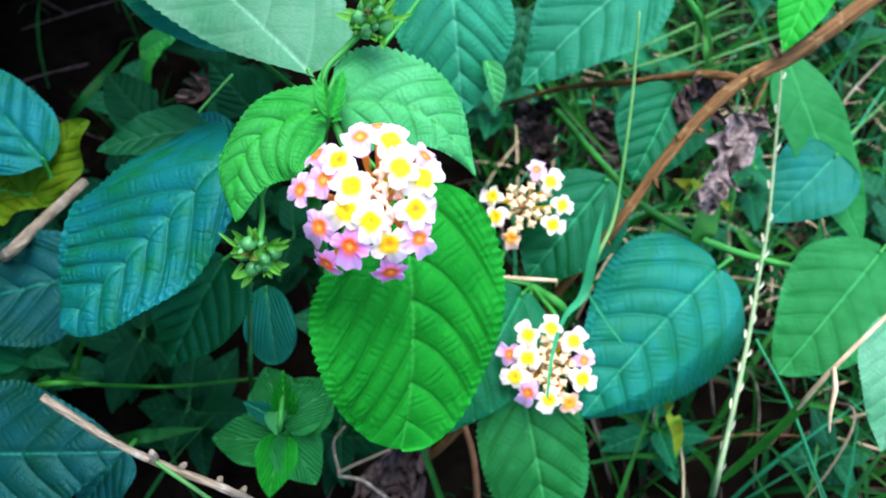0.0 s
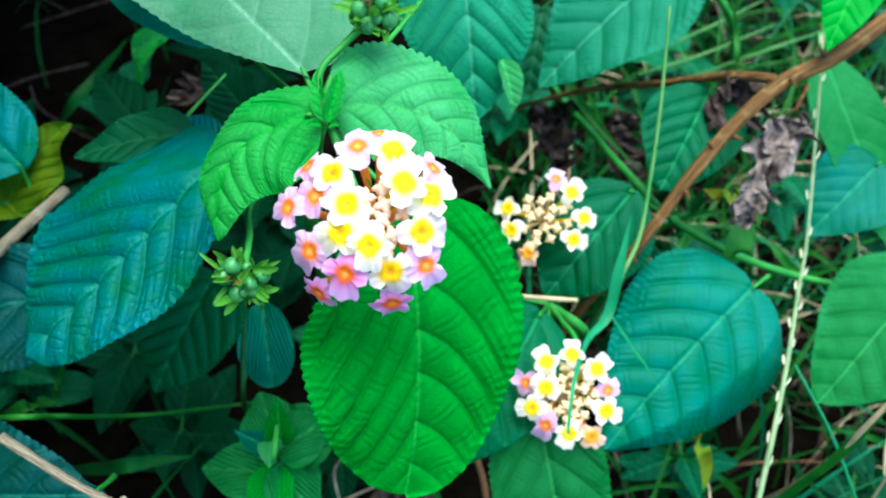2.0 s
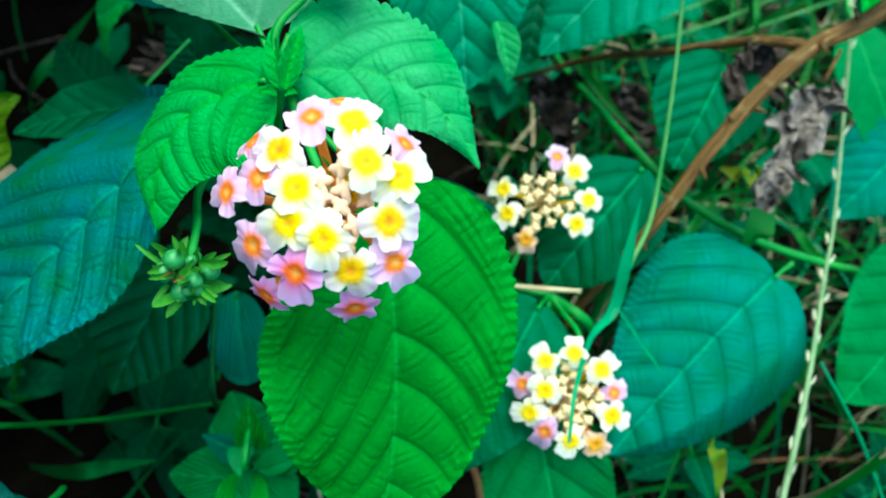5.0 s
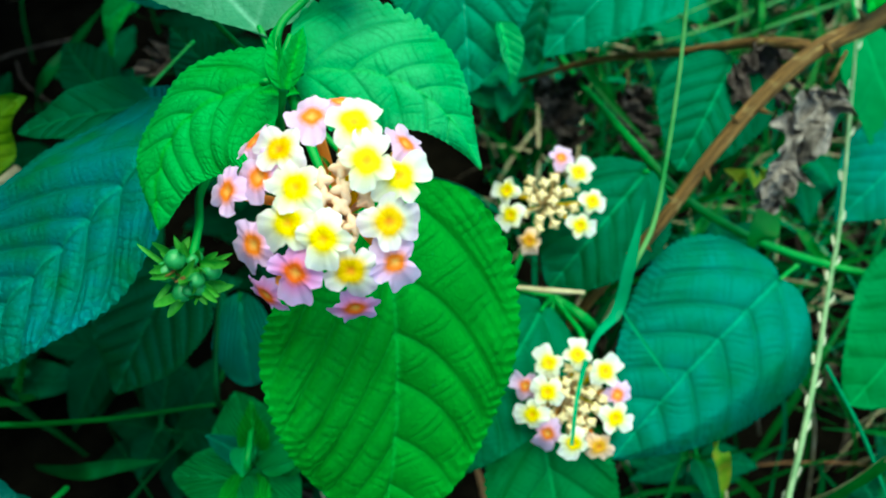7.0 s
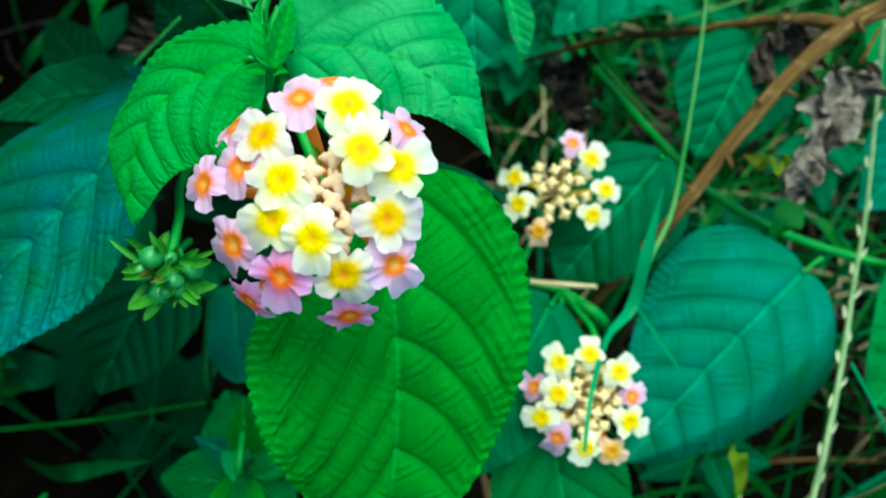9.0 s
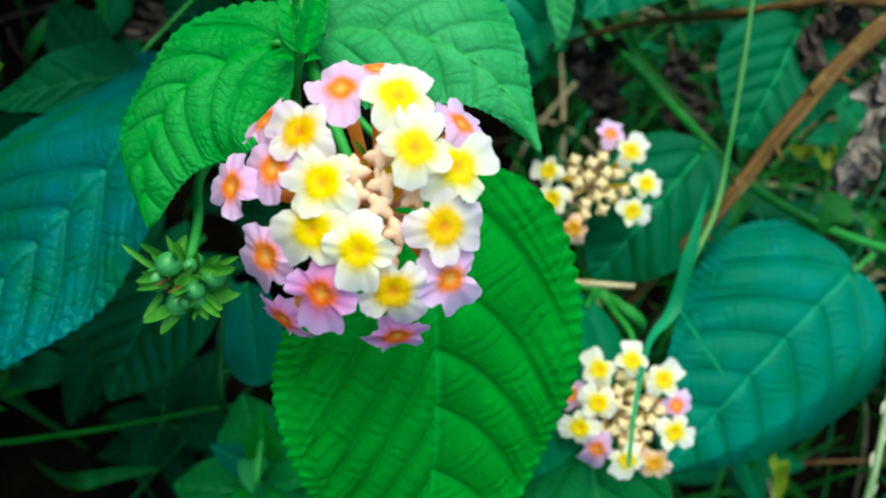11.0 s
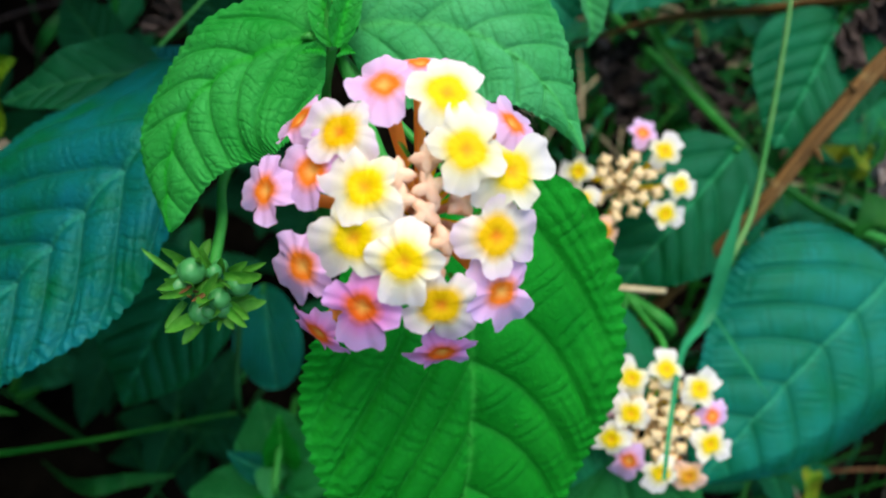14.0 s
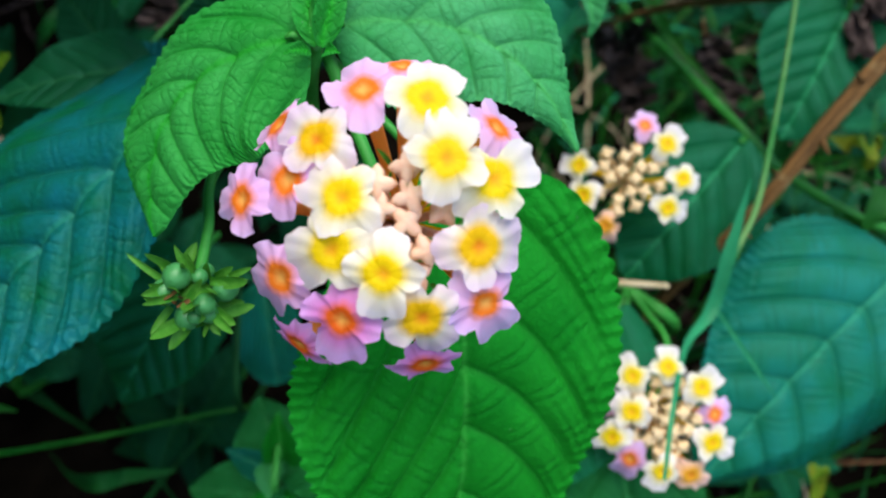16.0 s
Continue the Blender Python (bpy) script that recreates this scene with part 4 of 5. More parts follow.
leaf(herb, (-0.0615, 0.1291, 0.1350), (-0.0879, 0.1327, 0.1301), (0.0000, -0.3823, 0.9241), 0.020, LEAF_MEADOW, seed=73, teeth=2, tooth=0.0, ribs=4, lean=3.2, relief=2.2)
leaf(herb, (-0.0604, 0.1346, 0.1488), (-0.0593, 0.1244, 0.1493), (0.0000, -0.7805, 0.6251), 0.008, LEAF_SOFT, seed=74, teeth=2, tooth=0.0, ribs=3, lean=1.8)

# ---- branch, twigs and stalks ----
branch = thing("thorny_branch", (-0.0257, 0.1686, 0.0), "brown thorny dry branch leaning across the leaves", "branch")
tube("limb", branch, [(0.1846, 0.2862, 0.2289), (0.1388, 0.2516, 0.2199), (0.1132, 0.2345, 0.2195), (0.0950, 0.2205, 0.2116), (0.0795, 0.2059, 0.2007), (0.0634, 0.1912, 0.1818), (0.0459, 0.1851, 0.1506), (0.0117, 0.1636, 0.0869), (-0.0257, 0.1686, 0.0)], [0.0034, 0.0030, 0.0026, 0.0023, 0.0020, 0.0019, 0.0019, 0.0020], BARK, 12, 14, 0.035, seed=1)
tube("side_twig", branch, [(0.1099, 0.2344, 0.2207), (0.0985, 0.2451, 0.2141), (0.0817, 0.2672, 0.1934), (0.0573, 0.2893, 0.1728), (0.0290, 0.3068, 0.1483)], [0.0019, 0.0017, 0.0015, 0.0013, 0.001], BARK, 10, 8, 0.08, seed=2)

stalk = thing("grass_plant", (0.0749, 0.2236, 0.0), "long green grass blade bent over a flower head", "grass")
blade("blade", stalk, [(0.0571, 0.1869, 0.2030), (0.0541, 0.1760, 0.1874), (0.0512, 0.1669, 0.1758), (0.0429, 0.1554, 0.1780), (0.0360, 0.1358, 0.1850), (0.0335, 0.1220, 0.1799)], 0.0030, GRASS_BLUE, taper=(0.1, 1.2, 1.2, 0.6, 0.4, 0.3))
blade("blade", stalk, [(0.0518, 0.1677, 0.1765), (0.0598, 0.1590, 0.1692), (0.0689, 0.1485, 0.1611)], 0.0011, GRASS_BLUE)
tube("stem", stalk, [(0.0730, 0.2509, 0.2385), (0.0701, 0.2252, 0.2169), (0.0655, 0.2003, 0.1974), (0.0617, 0.1871, 0.1902), (0.0561, 0.1770, 0.1856), (0.0520, 0.1683, 0.1757)], [0.0005, 0.0006, 0.0007, 0.0008, 0.0008, 0.0005], STALK)

spike = thing("seed_spike", (0.1453, 0.1654, 0.0), "tall pale seed spike with whitish bracts", "grass")
SPIKE = [(0.1545, 0.3037, 0.2045), (0.1441, 0.2570, 0.1849), (0.1343, 0.2125, 0.1652), (0.1272, 0.1912, 0.1584), (0.1194, 0.1693, 0.1543), (0.1112, 0.1485, 0.1513), (0.1043, 0.1296, 0.1432), (0.1025, 0.1162, 0.1190), (0.1453, 0.1654, 0.0)]
tube("stem", spike, SPIKE, [0.0005, 0.0006, 0.0007, 0.0008, 0.0009, 0.0010, 0.0011], SPIKE_STEM)

straw = thing("straw", (0.0534, 0.2467, 0.0), "short dry tan straw between the stems", "straw")
tube("stem", straw, [(0.0213, 0.1778, 0.1719), (0.0311, 0.1771, 0.1714), (0.0430, 0.1766, 0.1710)], [0.0007, 0.0009, 0.0007], STRAW)

reed = thing("grass_stalk", (0.1492, 0.1718, 0.0), "dry grass stalk turning from green to tan", "grass")
tube("stem", reed, [(0.1442, 0.1422, 0.2060), (0.1231, 0.1267, 0.1904), (0.1179, 0.1240, 0.1646), (0.1206, 0.1321, 0.1192), (0.1492, 0.1718, 0.0)], [0.0008, 0.0008, 0.0008, 0.0008, 0.0008], STRAW)

twig = thing("dry_twig", (-0.0532, 0.0830, 0.1955), "pale broken twig with knobs", "twig")
tube("limb", twig, [(-0.1029, 0.0975, 0.2247), (-0.0860, 0.0901, 0.2145), (-0.0731, 0.0870, 0.2054), (-0.0529, 0.0837, 0.1896), (-0.0652, 0.1384, 0.0)], [0.0012, 0.0010, 0.0010, 0.0011, 0.0014], TWIG, 10, 10, 0.08)

stick = thing("stick", (-0.3094, 0.3165, 0.0), "tan dry stick leaning in the leaves", "stick")
tube("limb", stick, [(-0.1321, 0.2009, 0.1992), (-0.1412, 0.1778, 0.2006), (-0.1559, 0.1707, 0.1907), (-0.3094, 0.3165, 0.0)], [0.0018, 0.002, 0.0021, 0.002], TWIG)

stem_l = thing("grass_stalk", (-0.2267, 0.2236, 0.0), "thin green grass stalk", "grass")
tube("stem", stem_l, [(-0.0732, 0.1551, 0.1359), (-0.0829, 0.1495, 0.1430), (-0.0955, 0.1355, 0.1639), (-0.1032, 0.1215, 0.1887), (-0.1074, 0.1168, 0.1978), (-0.1253, 0.1186, 0.1927), (-0.2571, 0.2162, 0.0)], [0.0006, 0.0007, 0.0008, 0.001], GRASS)

def withered(base, tip, normal, width, seed, label):
    ob = thing("withered_leaf", base, label, "leaf", "withered leaves")
    crumpled(ob, base, tip, normal, width, seed, mat=LEAF_DEAD if seed == 2 else LEAF_DEAD_DARK)
    tube("leaf_stalk", ob, [base, Vector(base) * 1.25 - Vector(tip) * 0.25], [0.0007, 0.0005], BARK, 4, 6)


withered((0.1165, 0.2256, 0.2133), (0.0975, 0.1967, 0.1865), (-0.1961, -0.6303, 0.7512), 0.0215, 2, "crumpled grey-brown dead leaf hanging from the branch")
withered((0.0996, 0.2438, 0.2129), (0.1007, 0.2388, 0.1957), (0.1881, -0.3885, 0.9020), 0.022, 5, "dark shrivelled dead leaf under the branch")
withered((0.0460, 0.3126, 0.1402), (0.0493, 0.2766, 0.1361), (0.0000, -0.3956, 0.9184), 0.03, 7, "dark shrivelled dead leaf under the twig")
withered((0.0760, 0.3009, 0.1499), (0.0778, 0.2734, 0.1334), (0.1881, -0.3885, 0.9020), 0.024, 9, "dark shrivelled dead leaf under the twig")
withered((-0.0130, 0.1646, 0.0682), (-0.0256, 0.1458, 0.0393), (0.0000, -0.3956, 0.9184), 0.03, 11, "dark shrivelled dead leaf on the ground")

withered((-0.0836, 0.2519, 0.2067), (-0.1081, 0.2489, 0.1976), (0.1000, -0.5000, 0.8600), 0.0140, 13, "brown shrivelled dead leaf caught under the shrub")

# thorns on the branch
for b0, t0 in (((0.0867, 0.2129, 0.2092), (0.0837, 0.2124, 0.2127)), ((0.0950, 0.2153, 0.2112), (0.0968, 0.2131, 0.2120)), ((0.0784, 0.2009, 0.1992), (0.0790, 0.1976, 0.1990)), ((0.0693, 0.1966, 0.1916), (0.0665, 0.1968, 0.1944)),
               ((0.0617, 0.1872, 0.1812), (0.0628, 0.1846, 0.1816)), ((0.0506, 0.1858, 0.1591), (0.0483, 0.1858, 0.1616)), ((0.1150, 0.2324, 0.2217), (0.1157, 0.2289, 0.2213)), ((0.1282, 0.2447, 0.2241), (0.1256, 0.2448, 0.2269))):
    cone("thorn", branch, b0, t0, 0.0011, BARK)
for b0, t0 in (((0.1004, 0.2443, 0.2147), (0.0989, 0.2444, 0.2173)), ((0.0868, 0.2615, 0.1991), (0.0848, 0.2617, 0.2018)), ((0.0701, 0.2782, 0.1831), (0.0687, 0.2787, 0.1861)), ((0.0525, 0.2917, 0.1696), (0.0512, 0.2921, 0.1726))):
    cone("thorn", branch, b0, t0, 0.0007, BARK)

# bracts along the seed spike
BRACTS = [bract_mesh(0.0040, 0.0020, 900 + k) for k in range(3)]
for me in BRACTS:
    me.materials.clear()
    me.materials.append(CHAFF)
rng = random.Random(21)
line = smooth_line(SPIKE[:-1], 9)
for i in range(3, len(line) - 1):
    if i % 3:
        continue
    d = Vector(line[i] - line[i - 1]).normalized()
    side = d.cross(Vector(FACE)).normalized() * (1 if i % 2 else -1)
    put("bract", BRACTS[i % 3], spike, axes(Vector(line[i]) + side * 0.0006, -d * 1.3 + side * rng.uniform(0.25, 0.7) + Vector(FACE) * rng.uniform(0, 0.4), Vector(FACE) + side))

tube("side_twig", twig, [(-0.0780, 0.0885, 0.2092), (-0.0720, 0.0849, 0.2076), (-0.0664, 0.0823, 0.2040), (-0.0610, 0.0798, 0.1994)], [0.0004, 0.0006, 0.0006, 0.0006], STALK, 6, 7)
# knobs on the twig
for b0, t0 in (((-0.0765, 0.0880, 0.2088), (-0.0760, 0.0881, 0.2128)), ((-0.0707, 0.0866, 0.2038), (-0.0685, 0.0869, 0.2079)), ((-0.0617, 0.0851, 0.1973), (-0.0601, 0.0858, 0.2017)), ((-0.0560, 0.0842, 0.1939), (-0.0543, 0.0849, 0.1971))):
    tube("knob", twig, [b0, t0], [0.0013, 0.0007], TWIG, 4, 8, 0.2)

blade("blade", reed, [(0.1235, 0.1267, 0.1904), (0.1170, 0.1230, 0.1665), (0.1146, 0.1255, 0.1332), (0.1121, 0.1274, 0.1022)], 0.0050, GRASS, taper=(0.3, 0.8, 1.0, 0.5))
tube("dry_husk", reed, [(0.1228, 0.1265, 0.1915), (0.1227, 0.1206, 0.1879), (0.1212, 0.1151, 0.1833), (0.1214, 0.1107, 0.1783)], [0.0007, 0.0009, 0.0006, 0.0003], STRAW, 6, 6)
tube("stem", spike, [(0.1199, 0.1626, 0.1527), (0.1316, 0.1408, 0.1395), (0.1498, 0.1177, 0.1071), (0.2085, 0.1561, 0.0)], [0.0005, 0.0006, 0.0006, 0.0006], GRASS_BLUE)

stem_r = thing("dry_stalk", (0.0184, 0.1592, 0.0), "reddish brown dry stem rising from the ground", "stem")
tube("stem", stem_r, [(0.0092, 0.1542, 0.0986), (0.0133, 0.1456, 0.0849), (0.0155, 0.1353, 0.0632), (0.0184, 0.1592, 0.0)], [0.0012, 0.0014, 0.0015, 0.0016], DRY_STEM)
stem_t = thing("dry_twig", (-0.0565, 0.1718, 0.0), "thin pale forked twig near the ground", "twig")
tube("limb", stem_t, [(-0.0228, 0.1462, 0.0919), (-0.0447, 0.1382, 0.0852), (-0.0355, 0.1380, 0.0785), (-0.0242, 0.1373, 0.0583), (-0.0192, 0.1561, 0.0)], [0.0005, 0.0007, 0.0007, 0.0008, 0.0008], TWIG)
tube("limb", stem_t, [(-0.0410, 0.1490, 0.1073), (-0.0464, 0.1458, 0.0981), (-0.0447, 0.1382, 0.0852)], [0.0004, 0.0006, 0.0007], TWIG)


def loose_blade(points, root, width, mat, label):
    ob = thing("grass_plant", root, label, "grass", "loose grass blades")
    blade("blade", ob, [*points, root], width, mat, taper=(0.08, 0.7, 1.0, 0.9, 0.5))


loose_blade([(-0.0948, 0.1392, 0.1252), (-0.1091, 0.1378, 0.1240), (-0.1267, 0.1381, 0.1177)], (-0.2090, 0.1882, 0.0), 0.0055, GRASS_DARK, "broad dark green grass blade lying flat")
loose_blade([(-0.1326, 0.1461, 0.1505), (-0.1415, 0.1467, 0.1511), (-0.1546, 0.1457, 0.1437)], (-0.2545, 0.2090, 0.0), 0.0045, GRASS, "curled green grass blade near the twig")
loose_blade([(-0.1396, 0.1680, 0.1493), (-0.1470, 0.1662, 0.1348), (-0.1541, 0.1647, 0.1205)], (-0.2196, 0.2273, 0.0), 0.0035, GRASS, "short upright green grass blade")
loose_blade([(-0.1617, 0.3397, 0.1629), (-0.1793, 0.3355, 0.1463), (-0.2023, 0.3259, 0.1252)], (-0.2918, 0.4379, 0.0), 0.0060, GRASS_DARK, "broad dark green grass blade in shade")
loose_blade([(0.0976, 0.2315, 0.1700), (0.1055, 0.2307, 0.1667), (0.1145, 0.2313, 0.1633)], (0.2062, 0.3675, 0.0), 0.0075, LEAFLET_Y, "small yellowing blade behind the branch")
loose_blade([(0.1001, 0.1431, 0.0893), (0.0991, 0.1486, 0.1004), (0.0947, 0.1539, 0.1114)], (0.1280, 0.2236, 0.0), 0.0060, LEAFLET_Y, "yellow and green dying grass blade")
loose_blade([(0.1123, 0.2282, 0.1803), (0.1095, 0.2160, 0.1700), (0.1058, 0.2060, 0.1578)], (0.1686, 0.3311, 0.0), 0.0100, GRASS, "broad green grass blade behind the branch")
loose_blade([(0.0834, 0.2693, 0.1430), (0.0632, 0.2959, 0.1523), (0.0518, 0.3273, 0.1525)], (0.0583, 0.5858, 0.0), 0.0045, GRASS, "green grass blade under the twig")
loose_blade([(0.1209, 0.3210, 0.1994), (0.1264, 0.3174, 0.1833), (0.1338, 0.3191, 0.1587)], (0.2105, 0.4778, 0.0), 0.0028, GRASS, "thin upright green grass blade")
loose_blade([(0.1592, 0.2178, 0.1389), (0.1459, 0.2222, 0.1296), (0.1368, 0.2397, 0.1312)], (0.1982, 0.3675, 0.0), 0.0040, GRASS, "green grass blade among the stems")
for a0, b0, c0 in (((0.0946, 0.3437, 0.1401), (0.1317, 0.3603, 0.1410), (0.1737, 0.3811, 0.1454)), ((0.1080, 0.3771, 0.1290), (0.1443, 0.3971, 0.1328), (0.1786, 0.4177, 0.1370)), ((0.1218, 0.3575, 0.1256), (0.1809, 0.3809, 0.1322), (0.2154, 0.3971, 0.1328)), ((0.2122, 0.3235, 0.1232), (0.2299, 0.3446, 0.1278), (0.2540, 0.3675, 0.1340)), ((0.1815, 0.2867, 0.1184), (0.2132, 0.3077, 0.1230), (0.2425, 0.3318, 0.1302))):
    lying = thing("straw", a0, "long pale dry straw lying in the grass", "straw", "lying straws")
    tube("stem", lying, [a0, b0, c0], [0.0005, 0.0008, 0.0004], TWIG if a0[0] > 0.2 else STALK, 6, 6)

# ---- dry stems on the ground ----
def ground_straw(at, turn, length, lift, radius, mat, seed):
    rng = random.Random(seed)
    a0 = Vector(at) + Vector((0, 0, 0.004))
    d = Vector((math.cos(turn), math.sin(turn), 0))
    side = Vector((-d.y, d.x, 0)) * rng.uniform(-0.2, 0.2) * length
    ob = thing("dry_twig", a0, "thin dry curved twig lying in the undergrowth", "twig", "dry twigs on the ground")
    tube("stem", ob, [a0, a0 + d * length * 0.4 + side + Vector((0, 0, lift)), a0 + d * length * 0.75 + side * 0.8 + Vector((0, 0, lift * 0.9)), a0 + d * length + Vector((0, 0, lift * 0.3))],
         [radius, radius, radius * 0.8, radius * 0.4], mat, 6, 6, seed=seed)


LOW = [((0.1152, 0.1882, 0.0), 0.09), ((0.1545, 0.2090, 0.0), 0.07), ((0.2020, 0.2162, 0.0), 0.10), ((0.2231, 0.1815, 0.0), 0.09), ((0.1660, 0.1654, 0.0), 0.08), ((0.1394, 0.2311, 0.0), 0.07), ((0.2315, 0.2467, 0.0), 0.08), ((0.0904, 0.1686, 0.0), 0.07), ((0.2454, 0.2090, 0.0), 0.09), ((0.1378, 0.4443, 0.0), 0.10), ((0.2136, 0.4918, 0.0), 0.12), ((0.2792, 0.4508, 0.0), 0.10)]
for i, (at, size) in enumerate(LOW):
    ground_straw(at, i * 2.1, size, 0.03 + 0.02 * (i % 3), 0.0006 + 0.0002 * (i % 2), TWIG if i % 3 else DRY_STEM, 400 + i)
LOW = [((-0.3742, 0.5858, 0.0), 0.16), ((-0.3422, 0.6122, 0.0), 0.14), ((-0.2993, 0.5366, 0.0), 0.12), ((-0.3369, 0.5063, 0.0), 0.12), ((-0.2832, 0.6032, 0.0), 0.12), ((-0.0257, 0.1686, 0.0), 0.08), ((-0.0453, 0.1882, 0.0), 0.07)]
for i, (at, size) in enumerate(LOW):
    ground_straw(at, i * 1.7 + 0.5, size, 0.012, 0.0008, LEAF_DEAD_DARK, 430 + i)

# ---- low herbs in the undergrowth ----
def ground_herb(at, seed, mat, size, count):
    rng = random.Random(seed)
    ob = thing("herb", at, "low green herb with pointed leaves in the undergrowth", "herb", "low herbs")
    top = Vector(at) + Vector((rng.uniform(-0.01, 0.01), rng.uniform(-0.01, 0.01), size * 2.0))
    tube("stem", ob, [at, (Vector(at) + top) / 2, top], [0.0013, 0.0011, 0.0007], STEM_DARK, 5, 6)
    for i in range(count):
        f = 0.45 + 0.55 * (i // 2 + 1) / (count / 2)
        a = (i % 2) * math.pi + (i // 2) * 1.57 + rng.uniform(-0.4, 0.4)
        p = Vector(at).lerp(top, min(f, 1.0))
        d = Vector((math.cos(a), math.sin(a), rng.uniform(-0.25, 0.35)))
        n = Vector((0, -0.25, 1)) - d * 0.2
        ln = size * rng.uniform(0.8, 1.2)
        leaf(ob, p + d * 0.004, p + d * ln, n, ln * rng.uniform(0.42, 0.55), mat, p, seed=seed * 10 + i, fine=0.38, teeth=16, relief=1.2, tooth=0.03)


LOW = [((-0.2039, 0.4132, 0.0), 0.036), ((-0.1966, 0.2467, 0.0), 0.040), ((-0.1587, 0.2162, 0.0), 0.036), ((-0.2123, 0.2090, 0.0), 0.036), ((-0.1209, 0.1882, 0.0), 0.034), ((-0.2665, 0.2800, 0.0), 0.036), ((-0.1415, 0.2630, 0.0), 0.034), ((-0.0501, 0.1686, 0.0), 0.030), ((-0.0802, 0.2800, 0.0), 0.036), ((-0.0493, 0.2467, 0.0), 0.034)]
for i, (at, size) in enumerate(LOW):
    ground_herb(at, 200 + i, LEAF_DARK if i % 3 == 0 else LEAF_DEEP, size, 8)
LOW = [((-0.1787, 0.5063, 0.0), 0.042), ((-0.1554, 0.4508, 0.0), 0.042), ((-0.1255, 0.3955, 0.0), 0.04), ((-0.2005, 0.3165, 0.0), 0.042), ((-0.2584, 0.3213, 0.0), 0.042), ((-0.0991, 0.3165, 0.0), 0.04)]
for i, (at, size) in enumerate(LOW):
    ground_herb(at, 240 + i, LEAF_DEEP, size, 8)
LOW = [((0.1530, 0.4574, 0.0), 0.036), ((0.1086, 0.5858, 0.0), 0.034), ((0.2595, 0.5858, 0.0), 0.034), ((0.3146, 0.5063, 0.0), 0.036), ((0.2010, 0.3463, 0.0), 0.034), ((0.2688, 0.3165, 0.0), 0.034), ((0.1073, 0.1782, 0.0), 0.026), ((0.1882, 0.1686, 0.0), 0.024), ((0.0404, 0.4132, 0.0), 0.036), ((0.1452, 0.2978, 0.0), 0.03)]
for i, (at, size) in enumerate(LOW):
    ground_herb(at, 300 + i, LEAF_DARK if i % 2 else LEAF_TEAL, size, 8)

# ---- grass and straw over the ground ----
rng = random.Random(77)
spots = []
for k in range(2400):
    a, r = rng.uniform(0, 6.28), 0.40 * rng.random() ** 0.55 * rng.uniform(0.8, 1.15)
    if 0.25 + 0.75 * r * math.cos(a) > 0.02 + 0.03 * math.sin(40 * r):
        spots.append((0.25 + 0.75 * r * math.cos(a), 0.38 + r * math.sin(a), 0.0))
scatter_blades("grass", spots[:520], GRASS, "tangled green grass over the ground", 78, (0.05, 0.14), (0.0012, 0.0042))
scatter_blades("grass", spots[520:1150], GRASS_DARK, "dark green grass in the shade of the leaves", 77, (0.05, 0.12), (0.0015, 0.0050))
scatter_blades("grass", spots[1150:1420], GRASS_BLUE, "tangled bluish green grass over the ground", 79, (0.05, 0.13), (0.0010, 0.0028))
scatter_blades("dry_grass", [(x, y, 0.002) for x, y, z in spots[200:900]], LITTER, "dry brown grass litter on the soil", 84, (0.015, 0.05), (0.0010, 0.0045), (1.2, 1.5))
scatter_blades("dry_grass", spots[1500:1680], STRAW, "dry straw among the grass", 80, (0.05, 0.12), (0.0008, 0.0018), (0.8, 1.4))
spots = [(rng.uniform(-0.45, 0.04), rng.uniform(0.05, 0.75), 0.0) for k in range(90)]
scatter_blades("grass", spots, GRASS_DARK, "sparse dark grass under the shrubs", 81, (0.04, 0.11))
spots = []
for k in range(5200):
    a, r = rng.uniform(-2.6, 1.5), 0.36 + 2.6 * rng.random() ** 1.8
    q = (0.2 + r * math.cos(a), 0.35 + r * math.sin(a), 0.0)
    if not (-0.6 < q[0] < 0.08 and -0.05 < q[1] < 1.0):
        spots.append(q)
scatter_blades("grass", spots, GRASS, "rough grass round the shrubs", 82, (0.06, 0.16), (0.002, 0.006))


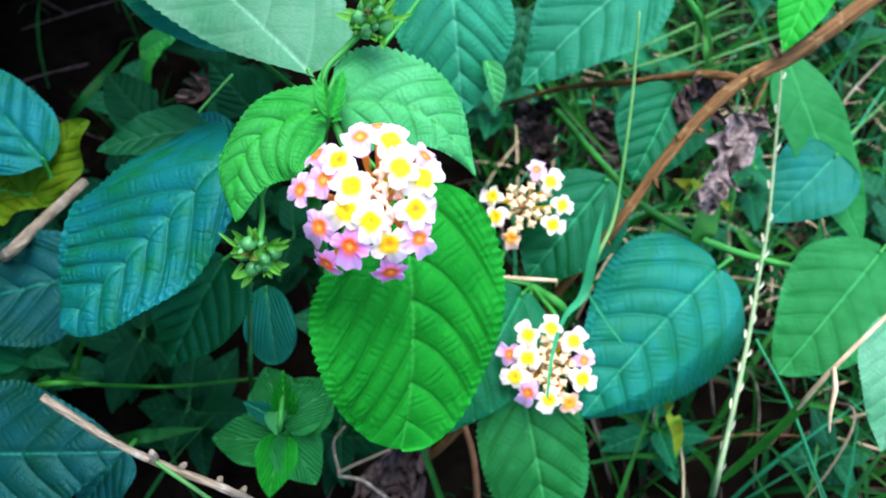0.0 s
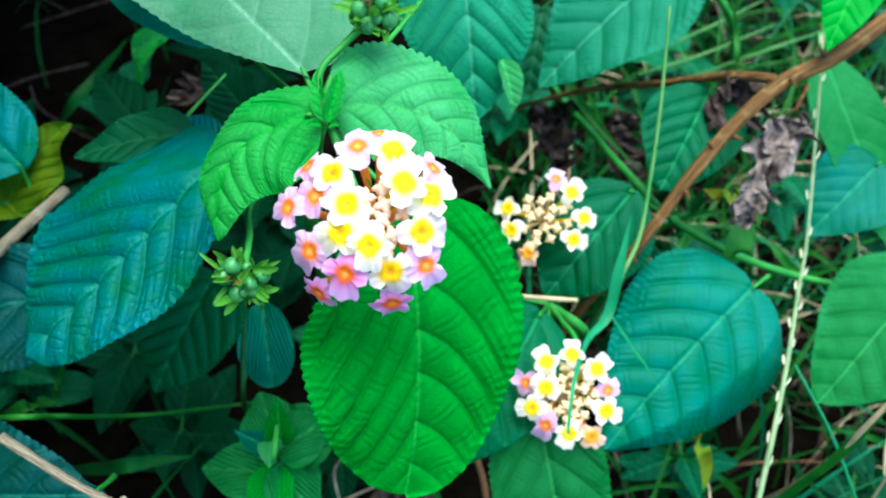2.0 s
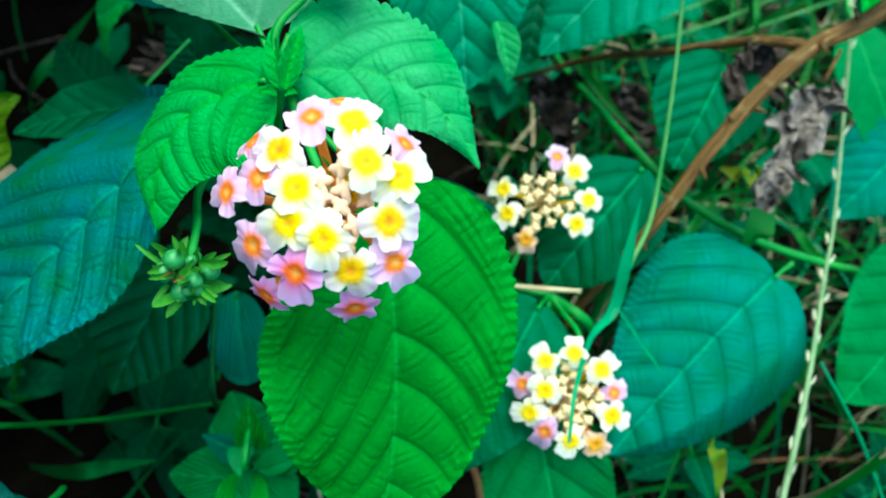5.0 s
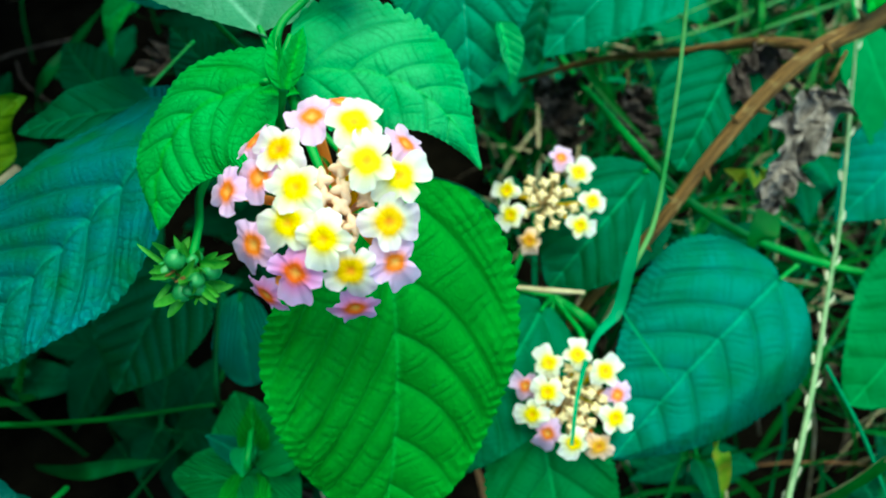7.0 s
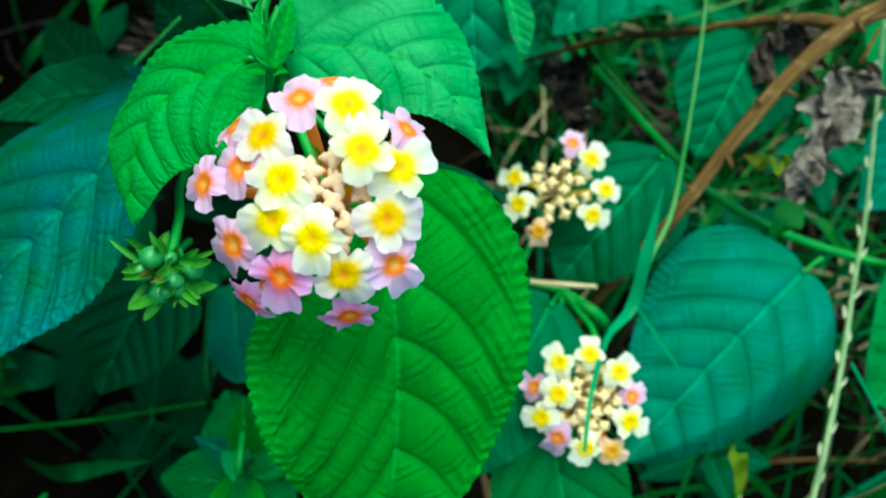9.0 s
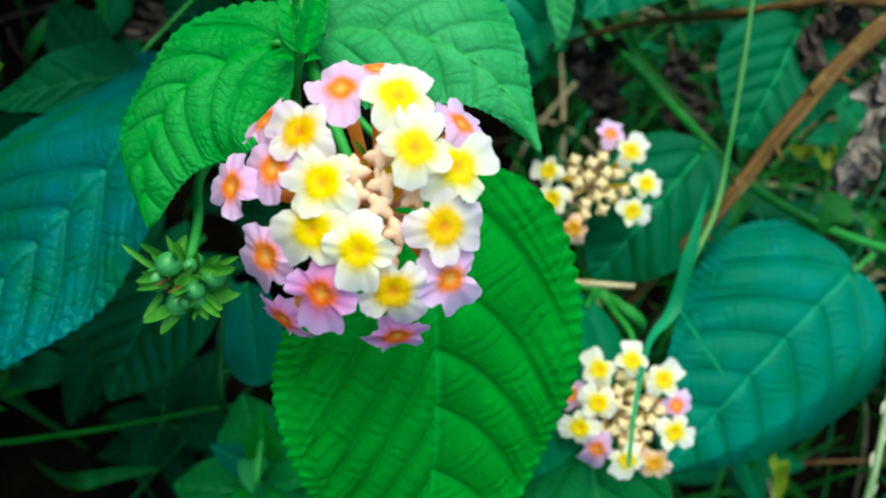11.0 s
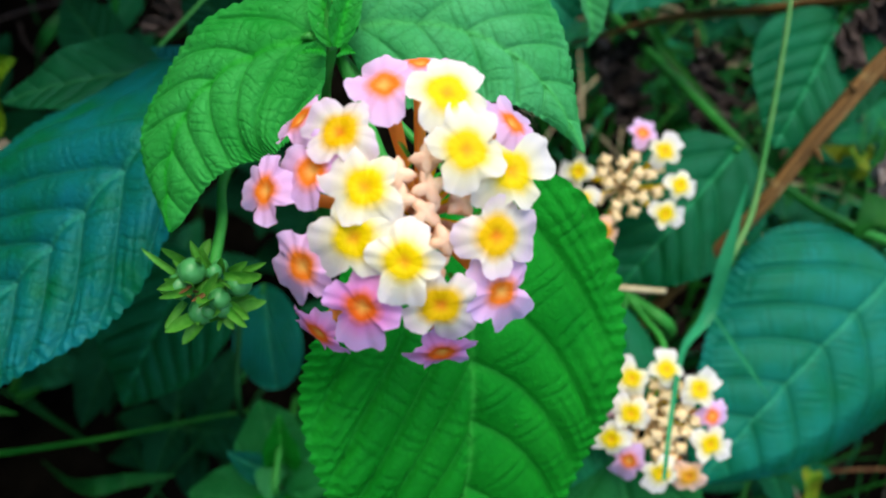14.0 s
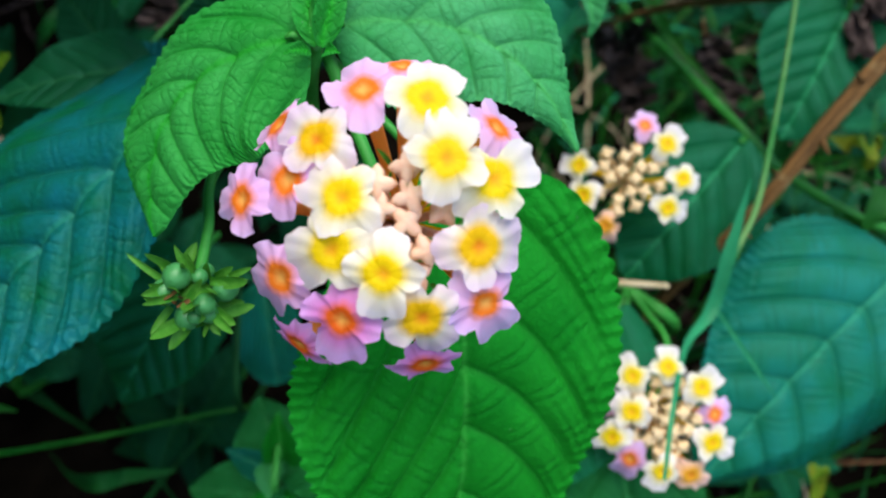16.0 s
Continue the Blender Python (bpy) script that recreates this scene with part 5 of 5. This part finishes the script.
# ---- unseen thicket, added to shade the dark side ----
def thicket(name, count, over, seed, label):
    """A tall mass of leaves out of view round the far and dark sides, beyond the plants; its top leans over the hollow
    on the dark side to shade it.
    """
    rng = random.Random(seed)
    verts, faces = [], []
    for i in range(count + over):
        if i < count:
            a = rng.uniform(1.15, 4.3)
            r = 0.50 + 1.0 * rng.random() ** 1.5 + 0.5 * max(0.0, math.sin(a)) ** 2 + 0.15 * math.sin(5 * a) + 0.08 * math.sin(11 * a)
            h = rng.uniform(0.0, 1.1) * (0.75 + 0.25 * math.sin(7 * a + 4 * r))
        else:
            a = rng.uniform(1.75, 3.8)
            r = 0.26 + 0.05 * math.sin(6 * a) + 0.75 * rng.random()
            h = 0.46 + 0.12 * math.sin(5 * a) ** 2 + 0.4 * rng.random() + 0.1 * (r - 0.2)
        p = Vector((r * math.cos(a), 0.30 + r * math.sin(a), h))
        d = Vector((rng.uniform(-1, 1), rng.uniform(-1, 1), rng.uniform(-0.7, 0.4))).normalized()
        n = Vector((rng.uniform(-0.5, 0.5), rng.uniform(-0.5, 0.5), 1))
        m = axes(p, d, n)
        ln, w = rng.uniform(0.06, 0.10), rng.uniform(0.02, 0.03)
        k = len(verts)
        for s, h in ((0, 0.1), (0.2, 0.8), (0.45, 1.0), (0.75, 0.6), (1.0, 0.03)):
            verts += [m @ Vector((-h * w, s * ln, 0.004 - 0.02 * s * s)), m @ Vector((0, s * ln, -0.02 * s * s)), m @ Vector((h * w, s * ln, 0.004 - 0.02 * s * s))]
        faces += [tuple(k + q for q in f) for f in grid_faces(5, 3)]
    ob = new(name, mesh_of(name, verts, faces, SHADE_THICKET))
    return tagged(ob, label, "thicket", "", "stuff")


def thicket_stems(count, seed):
    """Woody stems added to carry the unseen thicket, arching inwards at their tops."""
    rng = random.Random(seed)
    verts, faces = [], []
    for i in range(count):
        a, r = rng.uniform(1.3, 4.1), rng.uniform(0.8, 1.3)
        r += 0.5 * max(0.0, math.sin(a)) ** 2
        side, lean = rng.uniform(-0.2, 0.2), rng.uniform(0.35, 0.75)
        line = []
        for k in (0, 0.35, 0.7, 1.0):
            rr, aa = r - lean * k * k, a + side * k
            line.append((rr * math.cos(aa), 0.30 + rr * math.sin(aa), -0.015 + 0.85 * k - 0.15 * k ** 3))
        v, f = tube_data(line, [0.007, 0.005, 0.003, 0.0012], 5, 6, 0.05, i)
        n = len(verts)
        verts += v
        faces += [tuple(q + n for q in g) for g in f]
    return tagged(new("thicket_stems", mesh_of("thicket_stems", verts, faces, DRY_STEM)), "brown woody stems added inside the unseen thicket", "thicket", "", "stuff")


thicket("thicket", 8500, 3200, 91, "dense dark green thicket added out of view to shade the undergrowth")
thicket_stems(40, 92)

# ---- focus ----
cam.data.dof.use_dof = True
cam.data.dof.focus_object = main_head
cam.data.dof.aperture_fstop = 21
